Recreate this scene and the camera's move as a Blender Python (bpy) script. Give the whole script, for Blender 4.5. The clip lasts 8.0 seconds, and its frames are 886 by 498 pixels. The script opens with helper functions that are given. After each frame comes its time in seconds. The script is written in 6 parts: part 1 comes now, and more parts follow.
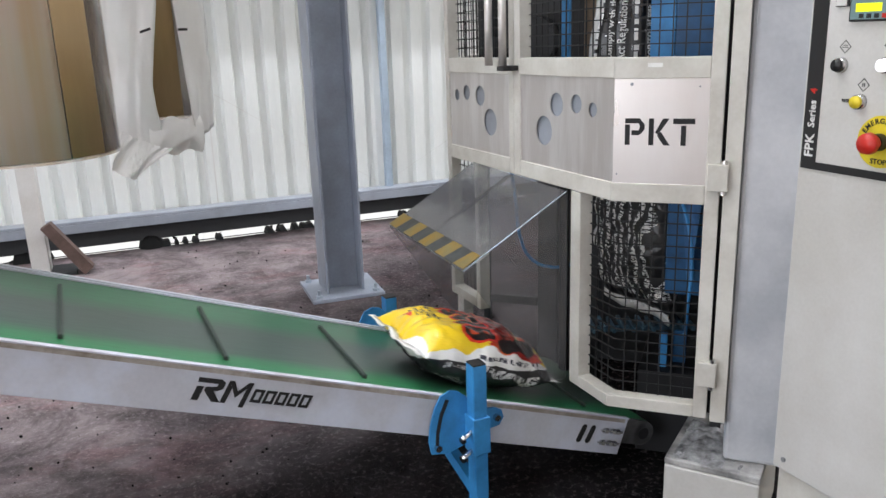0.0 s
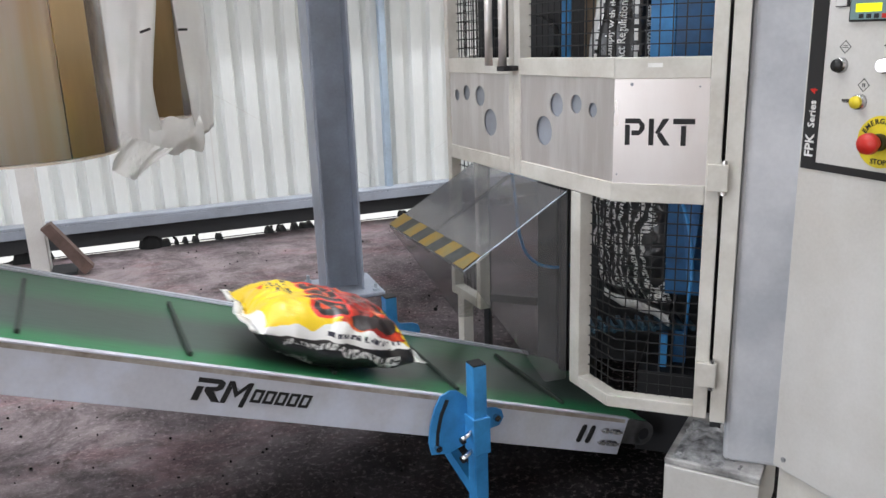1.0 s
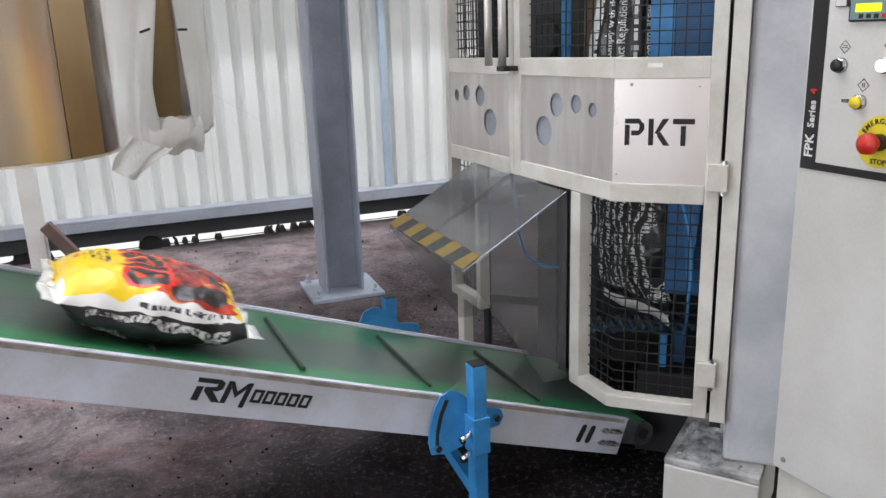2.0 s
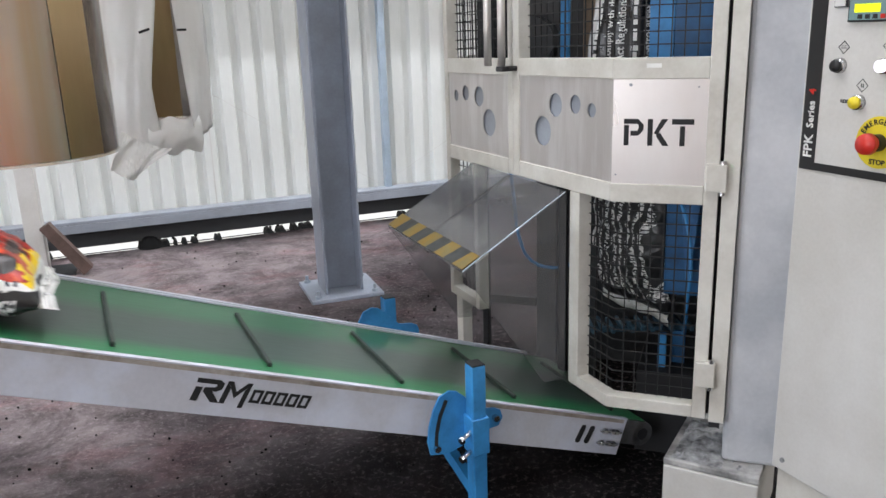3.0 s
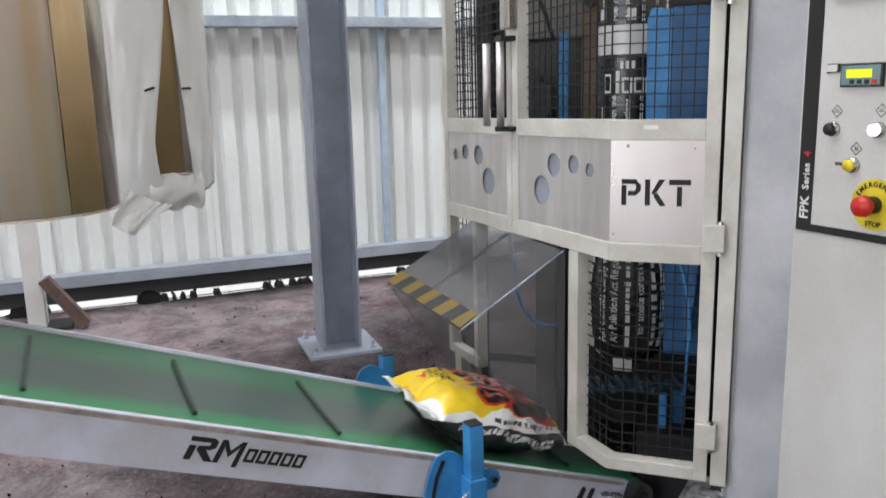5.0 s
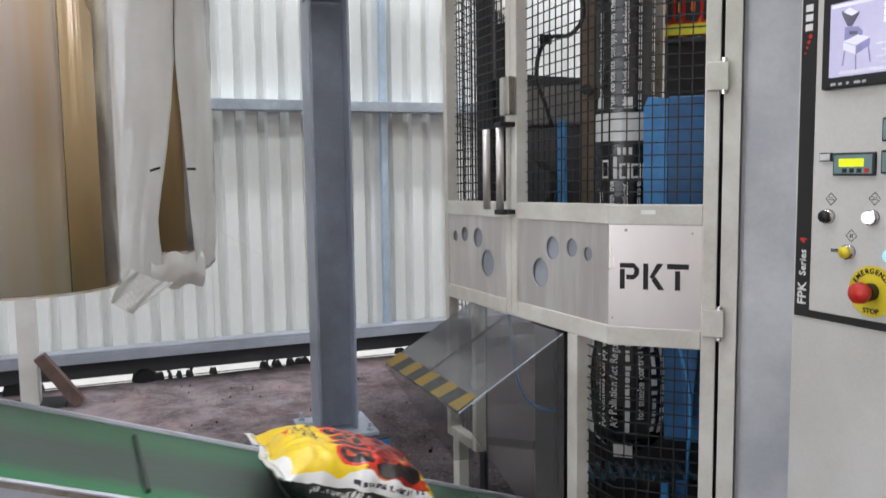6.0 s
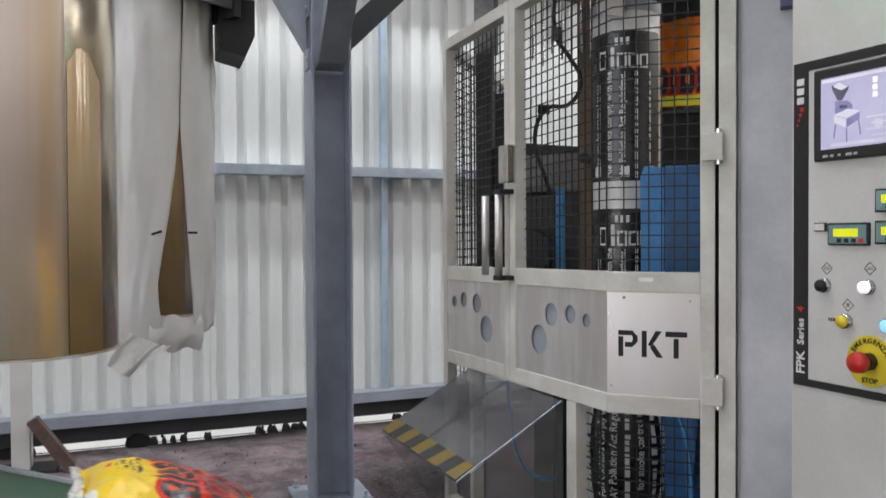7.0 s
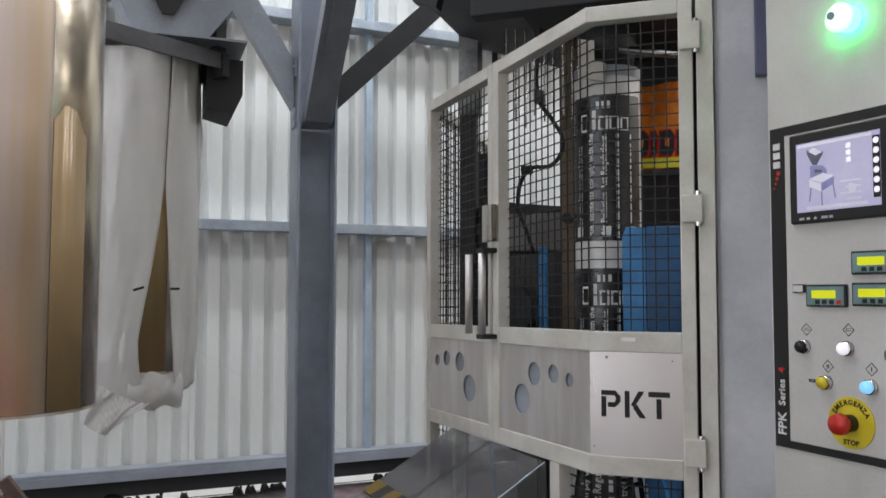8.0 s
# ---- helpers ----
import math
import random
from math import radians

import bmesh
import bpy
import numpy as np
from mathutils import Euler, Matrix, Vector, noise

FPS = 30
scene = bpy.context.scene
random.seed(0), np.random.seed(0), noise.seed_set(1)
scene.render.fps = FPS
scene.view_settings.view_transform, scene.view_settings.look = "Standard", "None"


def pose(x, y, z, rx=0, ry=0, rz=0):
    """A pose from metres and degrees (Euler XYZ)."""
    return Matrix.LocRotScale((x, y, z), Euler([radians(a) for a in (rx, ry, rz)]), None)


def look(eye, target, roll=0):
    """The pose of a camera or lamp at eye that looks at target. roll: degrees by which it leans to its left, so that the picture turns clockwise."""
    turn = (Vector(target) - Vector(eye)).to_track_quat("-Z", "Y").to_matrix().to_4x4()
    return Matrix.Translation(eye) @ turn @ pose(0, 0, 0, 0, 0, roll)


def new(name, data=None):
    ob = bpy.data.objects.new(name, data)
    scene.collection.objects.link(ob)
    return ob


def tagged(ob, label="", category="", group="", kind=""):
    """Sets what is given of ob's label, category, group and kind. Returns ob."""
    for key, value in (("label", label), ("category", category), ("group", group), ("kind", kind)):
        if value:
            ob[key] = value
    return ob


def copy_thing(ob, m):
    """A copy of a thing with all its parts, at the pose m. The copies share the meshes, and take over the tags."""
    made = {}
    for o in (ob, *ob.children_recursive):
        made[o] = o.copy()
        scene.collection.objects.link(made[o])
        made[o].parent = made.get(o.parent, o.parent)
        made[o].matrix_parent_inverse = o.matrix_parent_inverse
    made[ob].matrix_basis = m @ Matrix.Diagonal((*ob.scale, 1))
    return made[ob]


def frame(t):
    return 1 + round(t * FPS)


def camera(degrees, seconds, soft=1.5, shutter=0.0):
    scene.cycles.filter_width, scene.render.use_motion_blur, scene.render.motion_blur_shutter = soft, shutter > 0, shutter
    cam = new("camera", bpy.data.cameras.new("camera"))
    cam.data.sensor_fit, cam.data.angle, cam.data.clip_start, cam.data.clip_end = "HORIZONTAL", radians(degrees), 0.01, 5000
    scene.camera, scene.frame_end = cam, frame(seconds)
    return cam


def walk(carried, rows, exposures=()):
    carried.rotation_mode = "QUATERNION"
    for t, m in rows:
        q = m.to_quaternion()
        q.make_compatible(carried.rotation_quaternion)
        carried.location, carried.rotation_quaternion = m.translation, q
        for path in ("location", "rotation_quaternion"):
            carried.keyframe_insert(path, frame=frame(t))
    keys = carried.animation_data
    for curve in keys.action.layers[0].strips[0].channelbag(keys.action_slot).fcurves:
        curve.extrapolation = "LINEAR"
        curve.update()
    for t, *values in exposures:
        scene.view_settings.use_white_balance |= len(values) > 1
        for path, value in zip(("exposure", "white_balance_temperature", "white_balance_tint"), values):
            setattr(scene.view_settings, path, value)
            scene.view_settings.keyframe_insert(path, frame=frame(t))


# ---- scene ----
EYE = 1.35
cam = camera(58.0, 8.0, 1.5, 0.5)

# seconds, yaw, pitch, roll, and the small sway of the tripod head (x, y, z)
PATH = [(0.0, 0.0, -15.39, 1.85, 0, 0, 0), (1.0, 0.0, -15.38, 1.85, 0, 0, 0), (3.0, -0.07, -15.36, 1.83, 0, 0, 0),
        (3.5, -0.1, -15.34, 1.82, 0, 0, 0), (4.0, -0.06, -15.28, 1.8, 0.001, 0, 0), (4.2, -0.05, -15.04, 1.78, 0.001, 0, 0),
        (4.5, -0.03, -13.99, 1.69, 0.002, 0, 0.002), (6.0, 0.12, -5.57, 0.76, 0.006, -0.006, 0.008), (6.5, 0.12, -3.34, 0.55, 0.006, -0.011, 0.010),
        (7.0, 0.09, -0.98, 0.31, 0.007, -0.016, 0.013), (7.5, -0.59, 1.16, 0.07, 0.007, -0.020, 0.015), (8.0, -1.07, 3.09, -0.1, 0.008, -0.024, 0.017)]
DIM = [(0.0, 0.0), (4.2, 0.0), (6.0, -0.32), (6.5, -0.46), (7.0, -0.58), (7.5, -0.6), (8.0, -0.82)]
walk(cam, [(t, pose(x, y, EYE + z, 90 + p, r, w)) for t, w, p, r, x, y, z in PATH], DIM)

# ---- light ----
SHED = pose(-1.4287, 5.5868, 0, 0, 0, 22.3)      # along the clad wall; the room lies on its -y side
world = bpy.data.worlds.new("world")
scene.world = world
world.use_nodes = True
sky = world.node_tree.nodes.new("ShaderNodeTexSky")
sky.sky_type, sky.sun_disc = "NISHITA", False
sky.sun_elevation, sky.sun_rotation = radians(45), radians(-20)
world.node_tree.links.new(sky.outputs[0], world.node_tree.nodes["Background"].inputs[0])
world.node_tree.nodes["Background"].inputs[1].default_value = 0.14
sun_data = bpy.data.lights.new("sun", "SUN")
sun_data.energy, sun_data.angle, sun_data.color = 5.0, radians(0.6), (1, 0.95, 0.88)
sun = new("sun", sun_data)
sun.matrix_world = look((-7, 19, 20), (0, 0, 0))


def opening_light(name, m, w, h, power, color):
    """The sky's light in an opening of the shed."""
    data = bpy.data.lights.new(name, "AREA")
    data.shape, data.size, data.size_y, data.energy, data.color = "RECTANGLE", w, h, power, color
    ob = new(name, data)
    ob.matrix_world = SHED @ m
    return ob


SKYLIGHTS = ((-1.6, -1.3), (-4.6, -4.2), (-7.8, -6.6))     # y0, y1 of the strips in the roof
DOORWAY = (-9.6, -3.4, 4.2)                  # y0, y1, height in the west wall
DEPTH, ROOF = 11.0, 6.0
opening_light("skylight_glow", pose(0.5, -1.45, ROOF + 0.05), 9.0, 0.28, 470, (0.95, 0.975, 1.04))
# next two roof strips are unseen, added as fill for camera-facing sides
opening_light("skylight_glow", pose(0.5, -4.4, ROOF + 0.05), 9.0, 0.4, 320, (0.98, 0.98, 1.02))
opening_light("skylight_glow", pose(0.0, -7.2, ROOF + 0.05), 8.0, 1.2, 60, (0.98, 0.98, 1.02))
opening_light("doorway_glow", pose(-6.98, -6.5, 2.1, 90, 0, -90), 6.2, 4.2, 310, (0.97, 0.98, 1.05))
# lamp in the unseen east strip, added to brighten the spouts and sheet
opening_light("east_fill_lamp", pose(8.98, -5.5, 5.05, 90, 0, 90), 9.6, 1.4, 420, (1.0, 0.99, 0.97))


# ---- materials ----
def noise_node(t, scale, detail=4.0, rough=0.55, coord="Object", stretch=(1, 1, 1)):
    tc, mp, nz = (t.nodes.new(k) for k in ("ShaderNodeTexCoord", "ShaderNodeMapping", "ShaderNodeTexNoise"))
    mp.inputs["Scale"].default_value = stretch
    nz.inputs["Scale"].default_value, nz.inputs["Detail"].default_value, nz.inputs["Roughness"].default_value = scale, detail, rough
    t.links.new(tc.outputs[coord], mp.inputs[0])
    t.links.new(mp.outputs[0], nz.inputs["Vector"])
    return nz


def ramp_node(t, source, stops):
    r = t.nodes.new("ShaderNodeValToRGB")
    e = r.color_ramp.elements
    while len(e) < len(stops):
        e.new(0.5)
    for k, (p, c) in zip(e, stops):
        k.position, k.color = p, (*c, 1)
    t.links.new(source, r.inputs[0])
    return r


def mat(name, base, rough=0.5, metal=0.0, dirt=None, amount=0.5, scale=6.0, fine=80.0, bump=0.02, stretch=(1, 1, 1), emit=0.0, coat=0.0):
    """Base colour with broad stains of a second colour, fine grain and fine relief."""
    m = bpy.data.materials.new(name)
    m.use_nodes = True
    t = m.node_tree
    b = t.nodes["Principled BSDF"]
    b.inputs["Metallic"].default_value = metal
    b.inputs["Coat Weight"].default_value = coat
    dirt = dirt or tuple(c * 0.8 for c in base)
    wide = noise_node(t, scale, 5, 0.6, stretch=stretch)
    grain = noise_node(t, fine, 3, 0.6, stretch=stretch)
    light = tuple(min(1, c * 1.06) for c in base)
    low = ramp_node(t, wide.outputs[0], [(0.5 - 0.22 * amount, dirt), (0.62, base), (0.8, light)])
    mix = t.nodes.new("ShaderNodeMix")
    mix.data_type, mix.blend_type = "RGBA", "OVERLAY"
    mix.inputs[0].default_value = 0.25 * amount
    t.links.new(low.outputs[0], mix.inputs[6])
    t.links.new(grain.outputs[0], mix.inputs[7])
    t.links.new(mix.outputs[2], b.inputs["Base Color"])
    rr = t.nodes.new("ShaderNodeMapRange")
    rr.inputs[3].default_value, rr.inputs[4].default_value = max(0.03, rough - 0.12), min(1, rough + 0.12)
    t.links.new(wide.outputs[0], rr.inputs[0])
    t.links.new(rr.outputs[0], b.inputs["Roughness"])
    if bump:
        bp = t.nodes.new("ShaderNodeBump")
        bp.inputs["Strength"].default_value, bp.inputs["Distance"].default_value = 0.35, bump
        t.links.new(grain.outputs[0], bp.inputs["Height"])
        t.links.new(bp.outputs[0], b.inputs["Normal"])
    if emit:
        b.inputs["Emission Color"].default_value, b.inputs["Emission Strength"].default_value = (*base, 1), emit
    return m


def clear(name, color, rough, alpha):
    """Thin clear sheet: mostly see-through, with a gloss and a light scatter."""
    m = bpy.data.materials.new(name)
    m.use_nodes = True
    t = m.node_tree
    b = t.nodes["Principled BSDF"]
    b.inputs["Base Color"].default_value, b.inputs["Roughness"].default_value = (*color, 1), rough
    nz = noise_node(t, 5.0, 6, 0.7)
    r = t.nodes.new("ShaderNodeMapRange")
    r.inputs[1].default_value, r.inputs[2].default_value = 0.35, 0.75
    r.inputs[3].default_value, r.inputs[4].default_value = alpha * 0.7, min(1, alpha * 1.6)
    t.links.new(nz.outputs[0], r.inputs[0])
    t.links.new(r.outputs[0], b.inputs["Alpha"])
    return m


WHITE_CLAD = mat("white_cladding", (0.74, 0.76, 0.74), 0.45, 0, (0.62, 0.64, 0.62), 0.5, 0.8, 60, 0.001, (1, 1, 0.25))
GREY_STEEL = mat("grey_painted_steel", (0.30, 0.33, 0.38), 0.42, 0, (0.22, 0.24, 0.27), 0.6, 3, 70, 0.001)
GALV = mat("galvanised_steel", (0.45, 0.52, 0.58), 0.4, 0.6, (0.35, 0.4, 0.46), 0.7, 9, 90, 0.001)
BEAM_GREY = mat("dusty_beam_paint", (0.15, 0.155, 0.17), 0.5, 0, (0.09, 0.09, 0.095), 0.7, 5, 70, 0.001, (0.3, 1, 1))
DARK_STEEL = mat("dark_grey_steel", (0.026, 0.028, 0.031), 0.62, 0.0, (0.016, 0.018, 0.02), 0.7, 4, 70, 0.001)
CREAM = mat("cream_powder_coat", (0.66, 0.65, 0.60), 0.4, 0, (0.52, 0.5, 0.45), 0.45, 4, 90, 0.001)
CABINET_GREY = mat("light_grey_enamel", (0.62, 0.62, 0.60), 0.38, 0, (0.52, 0.51, 0.48), 0.4, 1.6, 120, 0.0008)
POST_GREY = mat("blue_grey_enamel", (0.60, 0.61, 0.635), 0.4, 0, (0.42, 0.44, 0.47), 0.4, 2.5, 90, 0.0008)
STEEL = mat("brushed_stainless", (0.62, 0.60, 0.57), 0.28, 1.0, (0.5, 0.46, 0.4), 0.5, 2.5, 50, 0.0006, (12, 12, 0.35))
PLATE = mat("satin_stainless", (0.70, 0.68, 0.665), 0.42, 0.72, (0.60, 0.57, 0.55), 0.25, 3, 60, 0.0003, (6, 6, 0.8))
BLACK = mat("black_plastic", (0.013, 0.013, 0.014), 0.5, 0, None, 0.3, 8, 90, 0.0006)
COAL = mat("black_fuel_dust", (0.008, 0.008, 0.008), 0.9, 0, None, 0.3, 8, 90, 0.001)
COAL.node_tree.nodes["Principled BSDF"].inputs["Specular IOR Level"].default_value = 0.1
WIRE = mat("dark_coated_wire", (0.016, 0.016, 0.017), 0.5, 0.2, None, 0.3, 8, 90, 0)
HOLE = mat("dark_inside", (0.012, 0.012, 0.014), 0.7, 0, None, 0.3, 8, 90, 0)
BLUE = mat("blue_painted_steel", (0.045, 0.28, 0.62), 0.4, 0, (0.03, 0.18, 0.42), 0.6, 8, 90, 0.001)
MID_BLUE = mat("mid_blue_paint", (0.045, 0.18, 0.42), 0.45, 0, (0.02, 0.08, 0.2), 0.8, 14, 90, 0.001)
GRIMY_TEAL = mat("sooty_teal_paint", (0.03, 0.085, 0.13), 0.5, 0, (0.012, 0.03, 0.045), 0.9, 20, 90, 0.001)
DARK_BLUE = mat("dim_blue_paint", (0.016, 0.12, 0.29), 0.4, 0, (0.01, 0.06, 0.15), 0.6, 6, 90, 0.001)
SLATE_PAINT = mat("slate_blue_paint", (0.09, 0.10, 0.17), 0.45, 0, None, 0.4, 6, 90, 0.001)
RUST = mat("rusty_brown_paint", (0.11, 0.07, 0.058), 0.7, 0, (0.06, 0.036, 0.028), 0.8, 12, 80, 0.002)
CONV_GREY = mat("conveyor_grey_paint", (0.58, 0.62, 0.72), 0.42, 0, (0.50, 0.515, 0.57), 0.4, 5, 90, 0.001)
DUSTY = mat("dusty_grey_steel", (0.26, 0.27, 0.28), 0.7, 0, (0.05, 0.05, 0.05), 0.9, 9, 60, 0.003)
FOOT_TOP = mat("sooty_white_paint", (0.5, 0.5, 0.49), 0.6, 0, (0.07, 0.07, 0.07), 0.8, 9, 60, 0.002)
PALE_DUST = mat("pale_dust", (0.42, 0.43, 0.44), 0.9, 0, (0.06, 0.06, 0.065), 0.9, 26, 80, 0.004)
DARK_DUST = mat("soot_coated_steel", (0.075, 0.075, 0.08), 0.6, 0, (0.03, 0.03, 0.03), 0.9, 14, 60, 0.002)
CHROME = mat("bright_zinc", (0.7, 0.7, 0.7), 0.22, 1.0, (0.5, 0.5, 0.5), 0.4, 20, 90, 0)
NAME_PLATE = mat("bright_stainless", (0.80, 0.785, 0.78), 0.3, 0.9, (0.77, 0.745, 0.735), 0.2, 2.5, 50, 0.0001, (2, 2, 0.5))
ASPHALT = mat("outside_yard", (0.6, 0.6, 0.59), 0.9, 0, (0.5, 0.5, 0.49), 0.7, 0.8, 30, 0.004)
ROOF_SHEET = mat("roof_sheet", (0.5, 0.51, 0.5), 0.6, 0, (0.42, 0.42, 0.42), 0.5, 0.6, 40, 0.001)
YELLOW = mat("yellow_plastic", (0.75, 0.6, 0.03), 0.4, 0, None, 0.2, 10, 90, 0)
RED = mat("red_plastic", (0.62, 0.03, 0.02), 0.35, 0, None, 0.2, 10, 90, 0)
CLEAR = clear("clear_polycarbonate", (0.19, 0.19, 0.195), 0.08, 0.2)
SMOKED = clear("scuffed_polycarbonate", (0.11, 0.11, 0.114), 0.1, 0.52)
INK = mat("black_print", (0.012, 0.012, 0.013), 0.75, 0, None, 0.2, 10, 90, 0)
WHITE_INK = mat("white_print", (0.8, 0.8, 0.78), 0.5, 0, None, 0.2, 10, 90, 0)


def floor_material():
    """Concrete, scuffed pale by the wall, darker towards the conveyor and machine, with fuel dust at the wall foot."""
    m = bpy.data.materials.new("sooty_concrete")
    m.use_nodes = True
    t = m.node_tree
    b = t.nodes["Principled BSDF"]
    tc, sp = t.nodes.new("ShaderNodeTexCoord"), t.nodes.new("ShaderNodeSeparateXYZ")
    t.links.new(tc.outputs["Object"], sp.inputs[0])
    wide, mid, fine, speck = noise_node(t, 1.1, 6, 0.65), noise_node(t, 3.2, 10, 0.8), noise_node(t, 60, 5, 0.7), noise_node(t, 48, 6, 0.8)
    mid.inputs["Distortion"].default_value = 0.45
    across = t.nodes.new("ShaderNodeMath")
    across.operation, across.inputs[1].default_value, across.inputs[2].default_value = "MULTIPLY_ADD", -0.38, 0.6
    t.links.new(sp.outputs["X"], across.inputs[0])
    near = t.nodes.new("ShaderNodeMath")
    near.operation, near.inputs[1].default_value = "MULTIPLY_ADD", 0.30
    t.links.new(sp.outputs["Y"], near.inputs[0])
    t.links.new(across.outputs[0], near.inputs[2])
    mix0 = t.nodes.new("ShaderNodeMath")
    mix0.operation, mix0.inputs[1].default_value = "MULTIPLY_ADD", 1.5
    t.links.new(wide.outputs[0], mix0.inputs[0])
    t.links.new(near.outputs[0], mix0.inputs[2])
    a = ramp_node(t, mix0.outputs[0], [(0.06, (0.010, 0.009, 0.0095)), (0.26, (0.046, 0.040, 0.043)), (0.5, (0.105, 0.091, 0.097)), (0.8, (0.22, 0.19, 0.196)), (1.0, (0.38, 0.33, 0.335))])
    c = ramp_node(t, mid.outputs[0], [(0.36, (0.22, 0.21, 0.215)), (0.46, (0.62, 0.59, 0.60)), (0.58, (1.12, 1.09, 1.11))])
    x = t.nodes.new("ShaderNodeMix")
    x.data_type, x.blend_type = "RGBA", "MULTIPLY"
    x.inputs[0].default_value = 0.85
    t.links.new(a.outputs[0], x.inputs[6])
    t.links.new(c.outputs[0], x.inputs[7])
    sk = ramp_node(t, speck.outputs[0], [(0.53, (0, 0, 0)), (0.66, (0.18, 0.16, 0.163))])
    y = t.nodes.new("ShaderNodeMix")
    y.data_type, y.blend_type = "RGBA", "ADD"
    y.inputs[0].default_value = 1.0
    t.links.new(x.outputs[2], y.inputs[6])
    t.links.new(sk.outputs[0], y.inputs[7])
    stain = ramp_node(t, noise_node(t, 1.7, 6, 0.7, stretch=(1, 1.6, 1)).outputs[0], [(0.5, (1, 1, 1)), (0.62, (1.1, 0.92, 0.93))])
    tint = t.nodes.new("ShaderNodeMix")
    tint.data_type, tint.blend_type = "RGBA", "MULTIPLY"
    tint.inputs[0].default_value = 1.0
    t.links.new(y.outputs[2], tint.inputs[6])
    t.links.new(stain.outputs[0], tint.inputs[7])
    # unseen floor behind the camera, made pale to brighten the spouts' reflections
    far = t.nodes.new("ShaderNodeMapRange")
    far.inputs[1].default_value, far.inputs[2].default_value = -6.1, -6.9
    t.links.new(sp.outputs["Y"], far.inputs[0])
    rear_pale = t.nodes.new("ShaderNodeMix")
    rear_pale.data_type = "RGBA"
    rear_pale.inputs[7].default_value = (0.46, 0.40, 0.36, 1)
    t.links.new(far.outputs[0], rear_pale.inputs[0])
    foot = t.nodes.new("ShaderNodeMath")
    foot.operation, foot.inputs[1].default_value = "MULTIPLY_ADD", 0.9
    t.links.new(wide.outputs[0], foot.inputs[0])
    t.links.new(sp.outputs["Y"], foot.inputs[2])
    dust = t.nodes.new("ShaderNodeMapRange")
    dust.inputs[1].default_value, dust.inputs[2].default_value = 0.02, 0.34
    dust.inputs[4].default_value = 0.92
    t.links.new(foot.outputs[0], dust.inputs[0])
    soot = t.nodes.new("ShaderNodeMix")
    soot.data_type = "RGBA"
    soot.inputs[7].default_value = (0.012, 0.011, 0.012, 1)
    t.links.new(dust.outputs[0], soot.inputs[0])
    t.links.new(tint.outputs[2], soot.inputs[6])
    t.links.new(soot.outputs[2], rear_pale.inputs[6])
    t.links.new(rear_pale.outputs[2], b.inputs["Base Color"])
    b.inputs["Roughness"].default_value = 0.85
    b.inputs["Specular IOR Level"].default_value = 0.2
    bp = t.nodes.new("ShaderNodeBump")
    bp.inputs["Strength"].default_value, bp.inputs["Distance"].default_value = 0.6, 0.006
    t.links.new(fine.outputs[0], bp.inputs["Height"])
    t.links.new(bp.outputs[0], b.inputs["Normal"])
    return m


FLOOR = floor_material()


# ---- building helpers ----
GROW = 1.0           # size factor of the thing being built


def part(name, bm, material, parent=None, label="", smooth=False):
    me = bpy.data.meshes.new(name)
    bmesh.ops.recalc_face_normals(bm, faces=bm.faces)
    if GROW != 1.0:
        bmesh.ops.scale(bm, vec=(GROW, GROW, GROW), verts=bm.verts)
    bm.to_mesh(me)
    bm.free()
    for m in material if isinstance(material, (list, tuple)) else (material,):
        me.materials.append(m)
    if smooth:
        me.polygons.foreach_set("use_smooth", [True] * len(me.polygons))
    ob = new(name, me)
    if parent:
        ob.parent = parent
    return tagged(ob, label) if label else ob


def thing(name, m, label, category, group="", kind=""):
    ob = new(name)
    ob.empty_display_size = 0.1
    ob.matrix_world = m
    return tagged(ob, label, category, group, kind)


def add_box(bm, x0, x1, y0, y1, z0, z1, m=None, bevel=0.0, index=0):
    r = bmesh.ops.create_cube(bm, size=1.0)
    vs = r["verts"]
    tr = Matrix.Translation(((x0 + x1) / 2, (y0 + y1) / 2, (z0 + z1) / 2)) @ Matrix.Diagonal((abs(x1 - x0), abs(y1 - y0), abs(z1 - z0), 1))
    bmesh.ops.transform(bm, matrix=(m @ tr) if m else tr, verts=vs)
    faces = {f for v in vs for f in v.link_faces}
    for f in faces:
        f.material_index = index
    if bevel:
        es = list({e for v in vs for e in v.link_edges})
        bmesh.ops.bevel(bm, geom=es, offset=bevel, segments=2, affect="EDGES", profile=0.5)


def box(x0, x1, y0, y1, z0, z1, m=None, bevel=0.0):
    bm = bmesh.new()
    add_box(bm, x0, x1, y0, y1, z0, z1, m, bevel)
    return bm


def add_cyl(bm, p, q, r, n=16, r2=None, caps=True):
    p, q = Vector(p), Vector(q)
    d = q - p
    m = Matrix.Translation((p + q) / 2) @ d.to_track_quat("Z", "Y").to_matrix().to_4x4()
    bmesh.ops.create_cone(bm, cap_ends=caps, segments=n, radius1=r, radius2=r if r2 is None else r2, depth=d.length, matrix=m)


def cyl(p, q, r, n=16, r2=None, caps=True):
    bm = bmesh.new()
    add_cyl(bm, p, q, r, n, r2, caps)
    return bm


def prism(points, y0, y1, m=None):
    """A polygon in x, z given depth along y."""
    bm = bmesh.new()
    add_prism(bm, points, y0, y1, m)
    return bm


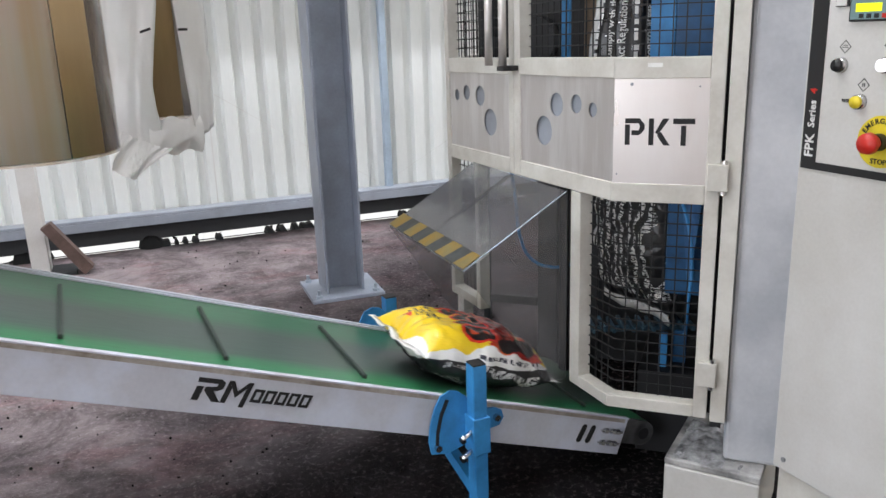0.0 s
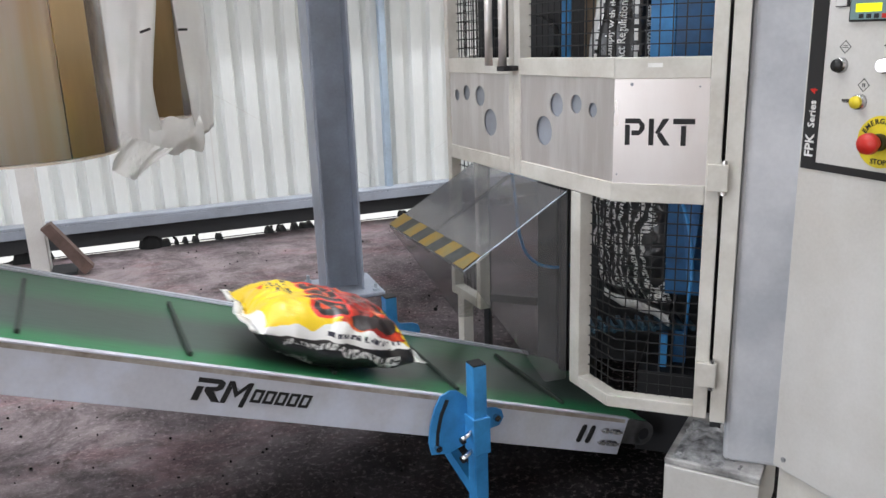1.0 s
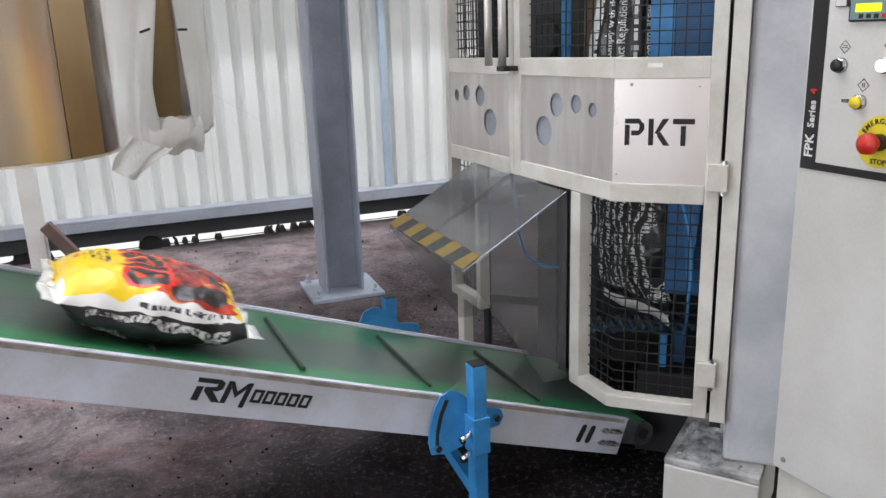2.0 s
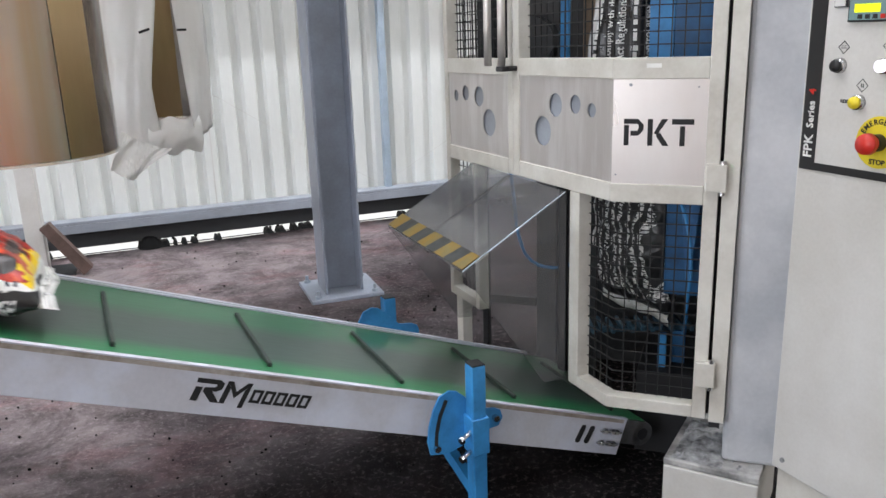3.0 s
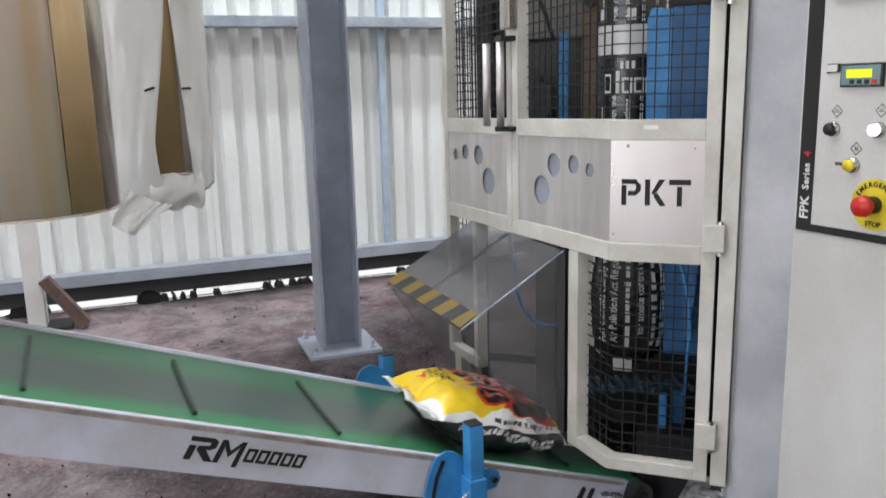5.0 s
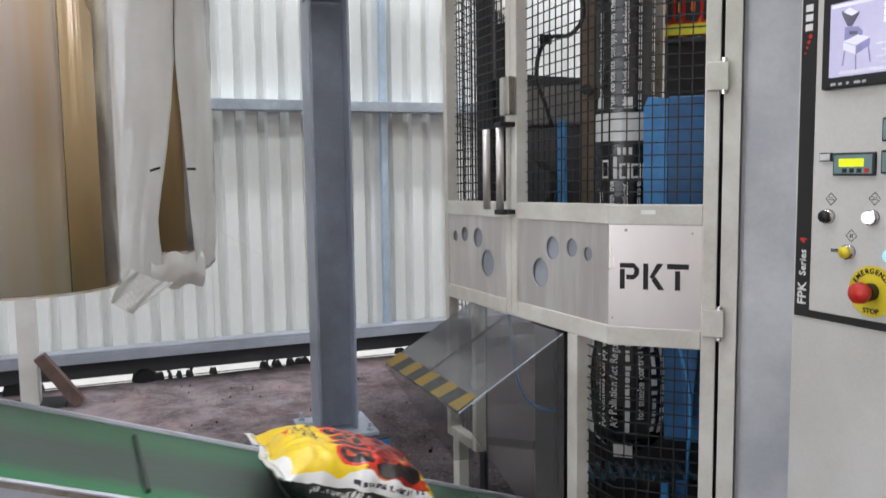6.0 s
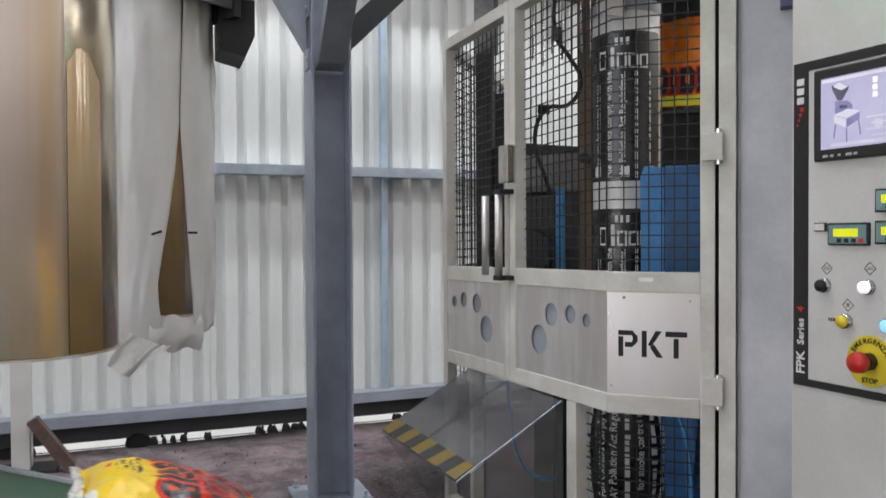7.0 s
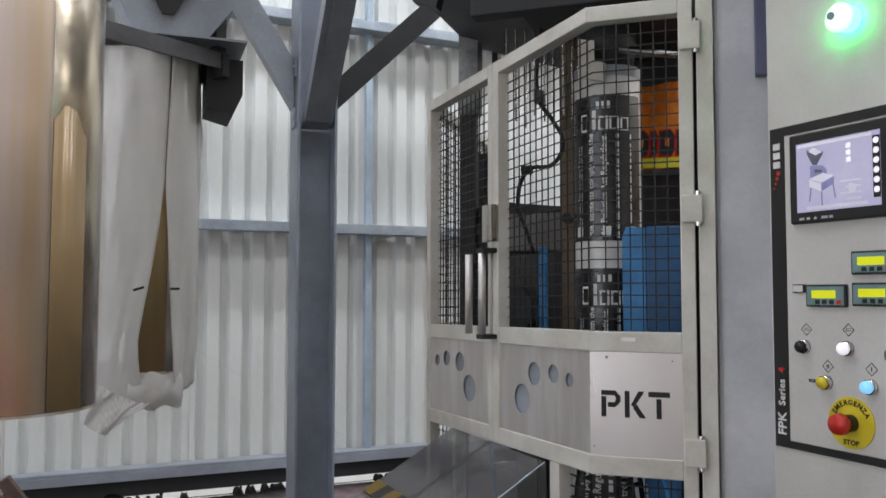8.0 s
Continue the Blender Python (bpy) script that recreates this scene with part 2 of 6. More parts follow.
def add_prism(bm, points, y0, y1, m=None):
    m = m or Matrix()
    a = [bm.verts.new(m @ Vector((x, y0, z))) for x, z in points]
    b = [bm.verts.new(m @ Vector((x, y1, z))) for x, z in points]
    bm.faces.new(a)
    bm.faces.new(b[::-1])
    for i in range(len(a)):
        j = (i + 1) % len(a)
        bm.faces.new((a[j], a[i], b[i], b[j]))


def tube_path(name, points, r, material, parent=None, label="", n=4):
    """A round hose or cable through points."""
    cu = bpy.data.curves.new(name, "CURVE")
    cu.dimensions, cu.bevel_depth, cu.bevel_resolution, cu.resolution_u = "3D", r, 2, 8
    sp = cu.splines.new("BEZIER")
    sp.bezier_points.add(len(points) - 1)
    for b, p in zip(sp.bezier_points, points):
        b.co = p
        b.handle_left_type = b.handle_right_type = "AUTO"
    tmp = bpy.data.objects.new(name, cu)
    me = bpy.data.meshes.new_from_object(tmp)
    bpy.data.objects.remove(tmp)
    me.materials.append(material)
    ob = new(name, me)
    if parent:
        ob.parent = parent
    return tagged(ob, label) if label else ob


def add_grid(bm, x0, x1, z0, z1, step, r, m, y=0.0):
    """A welded wire mesh in x, z at depth y: square wires."""
    n = max(1, round((x1 - x0) / step))
    for i in range(1, n):
        x = x0 + (x1 - x0) * i / n
        add_box(bm, x - r, x + r, y - r, y + r, z0, z1, m)
    k = max(1, round((z1 - z0) / step))
    for i in range(1, k):
        z = z0 + (z1 - z0) * i / k
        add_box(bm, x0, x1, y + r, y + 3 * r, z - r, z + r, m)


# ---- shed ----
PALE_WALL = mat("pale_rendered_wall", (0.66, 0.61, 0.58), 0.7, 0, (0.56, 0.52, 0.49), 0.6, 1.2, 30, 0.002)
TAN_WALL = mat("tan_block_wall", (0.55, 0.40, 0.23), 0.7, 0, (0.46, 0.33, 0.19), 0.6, 1.2, 30, 0.002)


def build_shed():
    ground = part("ground", box(-1500, 1500, -1500, 1500, -0.4, -0.03), ASPHALT)
    tagged(ground, "pale grey concrete yard outside the shed", "ground", kind="structure")
    bm = bmesh.new()
    bmesh.ops.create_grid(bm, x_segments=90, y_segments=70, size=0.5)
    for v in bm.verts:
        x, y = -7 + 16 * (v.co.x + 0.5), -DEPTH - 0.5 + (DEPTH + 0.35) * (v.co.y + 0.5)
        v.co = Vector((x, y, 0.006 * noise.noise((x * 1.3, y * 1.3, 0))))
    bmesh.ops.extrude_face_region(bm, geom=list(bm.faces))
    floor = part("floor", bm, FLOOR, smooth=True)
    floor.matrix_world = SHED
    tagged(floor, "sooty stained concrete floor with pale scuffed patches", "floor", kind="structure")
    # clad wall: trapezoid sheet with narrow troughs 0.154 m apart
    prof, x, pitch = [], 0.023 - 0.099 - 0.154 * 45, 0.154
    while x < 8.0:
        prof += [(x, 0.006), (x + 0.058, 0.006), (x + 0.073, 0.041), (x + 0.117, 0.041), (x + 0.134, 0.006)]
        x += pitch
    bm = bmesh.new()
    rows = []
    for z in (0.17, ROOF):
        rows.append([bm.verts.new((px, py, z)) for px, py in prof])
    for i in range(len(prof) - 1):
        bm.faces.new((rows[0][i], rows[0][i + 1], rows[1][i + 1], rows[1][i]))
    wall = part("wall_north", bm, WHITE_CLAD)
    sol = wall.modifiers.new("thickness", "SOLIDIFY")
    sol.thickness, sol.offset = 0.003, 0
    wall.matrix_world = SHED
    tagged(wall, "white ribbed steel cladding wall with dusty streaks", "wall", kind="structure")
    for k in (-0.205,):
        seam = part("trim", box(k - 0.004, k + 0.004, 0.002, 0.006, 0.2, 3.2), CABINET_GREY)
        seam.matrix_world = SHED
        tagged(seam, "overlap seam of the cladding sheets", "seam", kind="structure")
    # plain unseen walls that close the place, coloured for the spouts' reflections
    w = part("wall_south", box(-7.2, 9.2, -DEPTH - 0.2, -DEPTH, 0, ROOF), PALE_WALL)
    w.matrix_world = SHED
    tagged(w, "plain pale wall, unseen, toned for the spout reflections", "wall", kind="structure")
    bm = bmesh.new()
    for a in ((-DEPTH, 0.1, 0, 4.3), (-DEPTH, -10.5, 4.3, 5.8), (-0.6, 0.1, 4.3, 5.8), (-DEPTH, 0.1, 5.8, ROOF)):
        add_box(bm, 9.0, 9.2, a[0], a[1], a[2], a[3])
    w = part("wall_east", bm, TAN_WALL)
    w.matrix_world = SHED
    tagged(w, "plain unseen tan wall with an open strip added to light the spouts", "wall", kind="structure")
    bm = bmesh.new()
    y0, y1, top = DOORWAY
    for a in ((-DEPTH, y0, 0, ROOF), (y1, 0.1, 0, ROOF), (y0, y1, top, ROOF)):
        add_box(bm, -7.2, -7.0, a[0], a[1], a[2], a[3])
    w = part("wall_west", bm, TAN_WALL)
    w.matrix_world = SHED
    tagged(w, "plain tan wall with a wide open doorway", "wall", kind="structure")
    bm = bmesh.new()
    cuts = [0.1] + [v for y0, y1 in SKYLIGHTS for v in (y1, y0)] + [-DEPTH]
    for q in [(-7.2, -4.0, -DEPTH, 0.1), (5.0, 9.2, -DEPTH, 0.1)] + [(-4.0, 5.0, cuts[i + 1], cuts[i]) for i in range(0, len(cuts), 2)]:
        add_box(bm, q[0], q[1], q[2], q[3], ROOF, ROOF + 0.1)
    roof = part("ceiling", bm, ROOF_SHEET)
    roof.matrix_world = SHED
    tagged(roof, "sheet roof with long skylight openings", "ceiling", kind="structure")


def build_rails():
    # base beam in front of the clad wall
    beam = thing("base_beam", SHED, "grey steel channel beam along the foot of the clad wall", "beam", kind="structure")
    part("web", box(-6.9, 8.0, -0.10, -0.06, 0.041, 0.205, None, 0.003), DARK_STEEL, beam)
    part("flange", box(-6.9, 8.0, -0.14, -0.02, 0.205, 0.225, None, 0.004), GREY_STEEL, beam)
    part("lip", box(-6.9, 8.0, -0.145, -0.135, 0.148, 0.2045, None, 0.002), GREY_STEEL, beam)
    for z, d in ((1.79, 0.17), (3.31, 0.17)):
        g = thing("wall_girt", SHED, "galvanised steel girt across the clad wall", "girt", "girts of the clad wall", "structure")
        part("face", box(-6.9, 8.9, -d, -d + 0.008, z, z + 0.07, None, 0.002), GALV, g)
        part("top_flange", box(-6.9, 8.9, -d + 0.009, -0.005, z + 0.062, z + 0.07), GALV, g)
        part("bottom_flange", box(-6.9, 8.9, -d + 0.009, -0.005, z, z + 0.008), GALV, g)
    post = thing("wall_post", SHED @ pose(1.045, -0.06, 0.21), "thin pale blue steel post on the clad wall", "post", kind="structure")
    part("post", box(-0.024, 0.024, -0.02, 0.04, 0.016, 4.9, None, 0.004), mat("pale_blue_steel", (0.42, 0.52, 0.62), 0.4, 0.2, None, 0.6, 5, 70, 0.001), post)
    BRIGHT_GAPS = ((-1.62, -1.52), (-1.30, -0.76), (-0.56, -0.53), (-0.50, -0.47), (-0.44, -0.41), (-0.37, -0.25), (-0.21, 0.10), (0.15, 0.18), (0.23, 0.29), (0.33, 0.35), (0.43, 0.47), (0.78, 1.12), (1.16, 1.21))
    # heaped debris along the gap at the wall foot
    rnd = random.Random(5)
    bm = bmesh.new()
    prev = None
    n = 900
    for i in range(n + 1):
        x = -4.5 + 9.5 * i / n
        h = 0.020 + 0.016 * noise.noise((x * 1.7, 3, 0)) + 0.018 * noise.noise((x * 9, 1, 0)) + 0.012 * noise.noise((x * 37, 5, 0))
        for x0, x1 in BRIGHT_GAPS:
            if x0 < x < x1:
                h = -0.05
        h += 0.06 * math.exp(-((x + 0.68) / 0.06) ** 4) + 0.05 * math.exp(-((x + 1.45) / 0.1) ** 4)
        w = 0.14 + 0.5 * max(0, h)
        base = min(-0.002, h)
        row = [bm.verts.new((x, -0.03 - w - 0.01 * noise.noise((x * 20, 8, 0)), base)), bm.verts.new((x, -0.03 - w * 0.4, h * 0.8)), bm.verts.new((x, -0.03, h)), bm.verts.new((x, 0.0, h * 0.5)), bm.verts.new((x, 0.02, base))]
        if prev:
            for k in range(4):
                bm.faces.new((prev[k], prev[k + 1], row[k + 1], row[k]))
        prev = row
    for i in range(160):
        x = rnd.uniform(-4, 4)
        if any(x0 < x < x1 for x0, x1 in BRIGHT_GAPS):
            continue
        r = rnd.uniform(0.006, 0.02) * (1.8 if rnd.random() < 0.1 else 1)
        mm = pose(x, rnd.uniform(-0.12, 0.0), r * 0.6 + 0.004, rnd.uniform(0, 90), rnd.uniform(0, 90), rnd.uniform(0, 90)) @ Matrix.Diagonal((1, rnd.uniform(0.5, 1), rnd.uniform(0.5, 1), 1))
        bmesh.ops.create_icosphere(bm, subdivisions=1, radius=r, matrix=mm)
    deb = part("fuel_debris", bm, COAL)
    deb.matrix_world = SHED
    tagged(deb, "black crumbs and lumps of fuel heaped along the wall foot", "debris", kind="stuff")


def build_crumbs():
    """Trodden crumbs of fuel on the floor."""
    rnd = random.Random(11)
    bm = bmesh.new()
    for i in range(700):
        x, y = rnd.uniform(-2.2, 1.6), -(rnd.uniform(0.4, 2.0) if i % 7 == 0 else rnd.uniform(2.0, 4.6))
        r = rnd.uniform(0.002, 0.007) * (2.2 if rnd.random() < 0.04 else 1)
        mm = pose(x, y, r * 0.4 + 0.002, rnd.uniform(0, 90), rnd.uniform(0, 90), rnd.uniform(0, 90)) @ Matrix.Diagonal((1, rnd.uniform(0.5, 1), rnd.uniform(0.5, 0.9), 1))
        bmesh.ops.create_icosphere(bm, subdivisions=1, radius=r, matrix=mm)
    ob = part("fuel_crumbs", bm, COAL)
    ob.matrix_world = SHED
    tagged(ob, "scattered black crumbs of fuel on the floor", "debris", kind="stuff")


build_shed()
build_rails()
build_crumbs()


def build_column():
    paint = mat("blue_grey_column_paint", (0.31, 0.35, 0.425), 0.42, 0, (0.24, 0.265, 0.31), 0.5, 3, 70, 0.001)
    m = pose(-0.655, 4.005, 0, 0, 0, 20.3)
    c = thing("steel_column", m, "grey painted steel H column on a bolted base plate", "column")
    W, D, t = 0.205, 0.21, 0.013
    part("flange", box(0, t, 0, D, 0.02, 3.6, None, 0.002), paint, c)
    part("flange", box(W - t, W, 0, D, 0.02, 3.6, None, 0.002), paint, c)
    part("web", box(t, W - t, D / 2 - 0.005, D / 2 + 0.005, 0.02, 3.6), paint, c)
    base = part("base_plate", box(-0.09, W + 0.09, -0.085, D + 0.085, 0.0, 0.02, None, 0.003), paint, c)
    for x in (-0.05, W + 0.05):
        for y in (-0.045, D + 0.045):
            bm = cyl((x, y, 0.02), (x, y, 0.034), 0.018, 6)
            add_cyl(bm, (x, y, 0.034), (x, y, 0.06), 0.009, 10)
            part("bolt", bm, GALV, base)
    return c


build_column()


def build_leg():
    # post of the frame by the wall, with its slanting brown stay
    p = thing("frame_post", pose(-2.462, 4.61, 0, 0, 0, 20.3), "pale grey steel post with a foot plate near the wall", "post")
    part("shaft", box(-0.044, 0.056, -0.06, 0.06, 0.02, 3.2, None, 0.004), CABINET_GREY, p)
    part("foot_plate", box(-0.34, 0.20, -0.1, 0.12, 0.0, 0.02, None, 0.003), DARK_STEEL, p)
    b = thing("brown_stay", pose(-2.30, 4.585, 0.0, 0, 0, 20.3), "rusty brown angle stay leaning beside the post", "stay")
    part("bar", prism([(-0.10, 0.30), (-0.045, 0.33), (0.155, 0.04), (0.10, 0.0)], -0.04, 0.04), RUST, b)


build_leg()

# ---- conveyor ----
TILT = 19.75
GROW = 1.122
CONV = pose(0.5195, 2.2406, 0.182, 0, TILT, 25)   # near top edge at the low end; -x runs uphill, y across
RUN = 1 / math.cos(radians(TILT))
BELT_W, SIDE_H, TOP_X = 0.50, 0.104, -4.164


def belt_material():
    m = bpy.data.materials.new("green_belt")
    m.use_nodes = True
    t = m.node_tree
    b = t.nodes["Principled BSDF"]
    tc, sp = t.nodes.new("ShaderNodeTexCoord"), t.nodes.new("ShaderNodeSeparateXYZ")
    t.links.new(tc.outputs["Object"], sp.inputs[0])
    wide = noise_node(t, 5, 5, 0.6, stretch=(0.4, 3, 1))
    ad = t.nodes.new("ShaderNodeMath")
    ad.operation, ad.inputs[1].default_value = "MULTIPLY_ADD", 0.09
    t.links.new(wide.outputs[0], ad.inputs[0])
    t.links.new(sp.outputs["Y"], ad.inputs[2])
    r = ramp_node(t, ad.outputs[0], [(0.10, (0.028, 0.17, 0.07)), (0.17, (0.046, 0.072, 0.06)), (0.36, (0.048, 0.066, 0.058)), (0.46, (0.03, 0.125, 0.06))])
    g = noise_node(t, 40, 4, 0.6, stretch=(0.3, 2, 1))
    mix = t.nodes.new("ShaderNodeMix")
    mix.data_type, mix.blend_type = "RGBA", "OVERLAY"
    mix.inputs[0].default_value = 0.35
    t.links.new(r.outputs[0], mix.inputs[6])
    t.links.new(g.outputs[0], mix.inputs[7])
    t.links.new(mix.outputs[2], b.inputs["Base Color"])
    b.inputs["Roughness"].default_value = 0.33
    return m


BELT = belt_material()
GRIME = mat("brown_grime", (0.40, 0.37, 0.34), 0.7, 0, (0.17, 0.13, 0.1), 1.3, 14, 90, 0.001)


def build_conveyor():
    c = thing("belt_conveyor", CONV, "inclined belt conveyor with a green belt and grey side frames", "conveyor")
    for y0, y1 in ((-0.022, -0.002), (BELT_W + 0.002, BELT_W + 0.022)):
        s = part("side_frame", box(TOP_X, 0.0, y0, y1, -SIDE_H, 0.0, None, 0.0015), CONV_GREY, c)
        part("grime", box(TOP_X, -0.01, y0 - 0.0007 if y0 < 0 else y1 - 0.001, y0 + 0.0003 if y0 < 0 else y1 + 0.0007, -0.012, -0.002), GRIME, s, "brown grime along the edge")
        part("rim", box(TOP_X, 0.0, y0 - 0.004 if y0 < 0 else y1 - 0.012, y0 + 0.012 if y0 < 0 else y1 + 0.004, 0.0, 0.003, None, 0.001), CONV_GREY, s)
    # belt loop
    bm = bmesh.new()
    R, zc = 0.034, -0.038
    ring = []
    for i in range(13):
        a = radians(90 - 180 * i / 12)
        ring.append((0.075 + R * math.cos(a), zc + R * math.sin(a)))
    for i in range(13):
        a = radians(-90 - 180 * i / 12)
        ring.append((TOP_X + 0.05 + R * math.cos(a), zc + R * math.sin(a)))
    va = [bm.verts.new((x, 0.0, z)) for x, z in ring]
    vb = [bm.verts.new((x, BELT_W, z)) for x, z in ring]
    for i in range(len(ring)):
        j = (i + 1) % len(ring)
        bm.faces.new((va[i], va[j], vb[j], vb[i]))
    belt = part("belt", bm, BELT, c, "worn green belt, grey along its middle", True)
    for x in (0.075, TOP_X + 0.05):
        part("roller", cyl((x, -0.01, zc), (x, BELT_W + 0.01, zc), R - 0.003, 24), GREY_STEEL, c)
        for y in (-0.016, BELT_W + 0.004):
            bm = cyl((x, y, zc), (x, y + 0.012, zc), 0.034, 24)
            add_box(bm, min(x, x - 0.075), x, y, y + 0.012, zc - 0.034, zc + 0.034)
            bp = part("bearing_plate", bm, DARK_DUST, c)
            part("bore", cyl((x, y - 0.001, zc), (x, y + 0.013, zc), 0.017, 20), HOLE, bp)


build_conveyor()


def build_conveyor_fittings():
    c = bpy.data.objects["belt_conveyor"]
    # slots and tensioner bolts at the low end
    for x in (-0.145, -0.115):
        part("slot", prism([(x - 0.010, -0.074), (x - 0.006, -0.079), (x + 0.001, -0.079), (x + 0.005, -0.074), (x + 0.012, -0.034), (x + 0.009, -0.029), (x + 0.002, -0.029), (x - 0.002, -0.034)], -0.0245, -0.0215), HOLE, c)
    for z in (-0.038, -0.072):
        bm = cyl((-0.085, -0.028, z), (-0.012, -0.028, z), 0.0035, 8)
        for x in (-0.07, -0.045, -0.03):
            add_cyl(bm, (x - 0.006, -0.028, z), (x + 0.006, -0.028, z), 0.008, 6)
        part("tensioner", bm, CHROME, c)


build_conveyor_fittings()


def build_leg_frame():
    # blue stand under the conveyor: square posts with clamp collars and slotted sector plates, one strut across
    x, y = (CONV @ Vector((-0.478 * RUN * GROW, 0, 0))).to_2d()
    s = thing("conveyor_stand", pose(x, y, -0.1367, 0, 0, 25), "blue painted steel conveyor stand with slotted tilt plates", "stand")
    for k, (y0, y1) in enumerate(((-0.075, -0.035), (BELT_W + 0.035, BELT_W + 0.075))):
        low, ox = (0.132, 0.0) if k == 0 else (0.31, 0.016)
        leg = part("leg", box(ox - 0.018, ox + 0.018, y0, y1, low, 0.562 - ox, None, 0.003), BLUE, s)
        part("cap", box(ox - 0.017, ox + 0.017, y0 + 0.001, y1 - 0.001, 0.5625 - ox, 0.566 - ox, None, 0.001), BLACK, leg)
        if k == 0:
            part("foot", box(-0.05, 0.05, y0 - 0.03, y1 + 0.03, 0.122, 0.1315, None, 0.002), BLUE, leg)
        part("collar", box(ox - 0.023, ox + 0.023, y0 - 0.006, y1 + 0.006, 0.335, 0.430, None, 0.003), BLUE, s)
        yy = (-0.034, -0.028) if k == 0 else (BELT_W + 0.028, BELT_W + 0.034)
        pts = [(0.072, 0.375), (0.084, 0.395), (0.078, 0.415), (0.062, 0.424), (0.022, 0.43), (-0.02, 0.475), (-0.04, 0.492), (-0.06, 0.497), (-0.085, 0.487),
               (-0.102, 0.455), (-0.114, 0.415), (-0.119, 0.375), (-0.113, 0.342), (-0.07, 0.334), (-0.03, 0.345), (0.03, 0.37)]
        if k == 1:
            pts = [(px * 1.05 + ox, pz + 0.034) for px, pz in pts]
        sect = part("sector_plate", prism(pts, *yy), BLUE, s)
        slot = [(-0.073, 0.478), (-0.064, 0.474), (-0.082, 0.435), (-0.092, 0.392), (-0.094, 0.36), (-0.103, 0.36), (-0.1, 0.398), (-0.09, 0.44)]
        o = yy[0] - 0.0015 if k == 0 else yy[1] - 0.0015
        part("slot", prism(slot, o, o + 0.003), HOLE, sect)
        for bx, bz in ((-0.098, 0.358), (0.062, 0.4)):
            yb = yy[0] - 0.012 if k == 0 else yy[1] + 0.012
            part("bolt", cyl((bx, yb, bz), (bx, (yy[0] + yy[1]) / 2, bz), 0.009, 6), CHROME, sect)
        if k == 0:
            for z in (0.395, 0.345):
                bm = cyl((-0.05, y0 - 0.002, z - 0.008), (-0.02, y0 + 0.01, z), 0.006, 8)
                add_cyl(bm, (-0.055, y0 - 0.004, z - 0.01), (-0.048, y0 - 0.002, z - 0.008), 0.010, 6)
                part("clamp_screw", bm, CHROME, s)
    strut = prism([(-0.05, 0.20), (-0.05, 0.235), (BELT_W + 0.05, 0.375), (BELT_W + 0.05, 0.34)], -0.012, 0.012, pose(0, 0, 0, 0, 0, 90))
    part("strut", strut, BLUE, s)


build_leg_frame()


def build_high_stand():
    """Plain stand under the high end of the conveyor, out of the camera's sight."""
    x, y, z = CONV @ Vector((-3.5 * RUN * GROW, 0, 0))
    s = thing("conveyor_stand", pose(x, y, 0, 0, 0, 25), "tall blue painted steel stand under the conveyor's high end", "stand")
    for y0, y1 in ((-0.075, -0.035), (BELT_W + 0.035, BELT_W + 0.075)):
        part("leg", box(-0.02, 0.02, y0, y1, 0.01, (z - 0.01) / GROW, None, 0.003), BLUE, s)
        part("foot", box(-0.05, 0.05, y0 - 0.03, y1 + 0.03, 0.0, 0.0095, None, 0.002), BLUE, s)
    part("cross_bar", box(-0.018, 0.018, -0.034, BELT_W + 0.034, 0.5, 0.54, None, 0.002), BLUE, s)
    part("saddle", box(-0.03, 0.03, -0.034, BELT_W + 0.034, (z - 0.17) / GROW, (z - 0.14) / GROW, None, 0.002), BLUE, s)


build_high_stand()
GROW = 1.0

# ---- bagging machine ----
MACH = pose(0.416, 2.007, 0, 0, 0, -20)          # front corner of the guard; x along the narrow front
LEAN = Matrix(((1.07, 0, 0, 0), (0, 1, 0, 0), (-0.021, 0, 1, 0), (0, 0, 0, 1)))   # the wide face hangs a little low at its far end
FACE = MACH @ pose(0, 0, 0, 0, 0, 133)           # x along the wide face, +y outside
MESH = 0.03


def bars_on(parent, m, spec):
    """Bars of a guard frame in x, z of a face, centred on its plane, each a part."""
    for x0, x1, z0, z1 in spec:
        part("rail" if x1 - x0 > z1 - z0 else "stile", box(x0, x1, -0.02, 0.02, z0, z1, m, 0.0025), CREAM, parent)


def plate_with_holes(name, x0, x1, z0, z1, holes, m, parent, material):
    """A sheet with round openings cut through it: rings of quads round each hole on a fine grid."""
    step = 0.004
    nx, nz = round((x1 - x0) / step), round((z1 - z0) / step)
    bm = bmesh.new()
    vs = {}

    def vert(i, j):
        if (i, j) not in vs:
            p = Vector((x0 + (x1 - x0) * i / nx, 0.0, z0 + (z1 - z0) * j / nz))
            for hx, hz, r in holes:
                d = Vector((p.x - hx, 0, p.z - hz))
                if abs(d.length - r) < step * 0.75 and d.length > 0:
                    p = Vector((hx, 0, hz)) + d * (r / d.length)
            vs[(i, j)] = bm.verts.new(m @ p)
        return vs[(i, j)]

    for i in range(nx):
        for j in range(nz):
            cx, cz = x0 + (x1 - x0) * (i + 0.5) / nx, z0 + (z1 - z0) * (j + 0.5) / nz
            if any(math.hypot(cx - hx, cz - hz) < r for hx, hz, r in holes):
                continue
            bm.faces.new((vert(i, j), vert(i + 1, j), vert(i + 1, j + 1), vert(i, j + 1)))
    bmesh.ops.dissolve_limit(bm, angle_limit=0.01, verts=bm.verts, edges=bm.edges, delimit={"MATERIAL"})
    ob = part(name, bm, material, parent)
    so = ob.modifiers.new("thickness", "SOLIDIFY")
    so.thickness, so.offset = 0.003, 0
    return ob


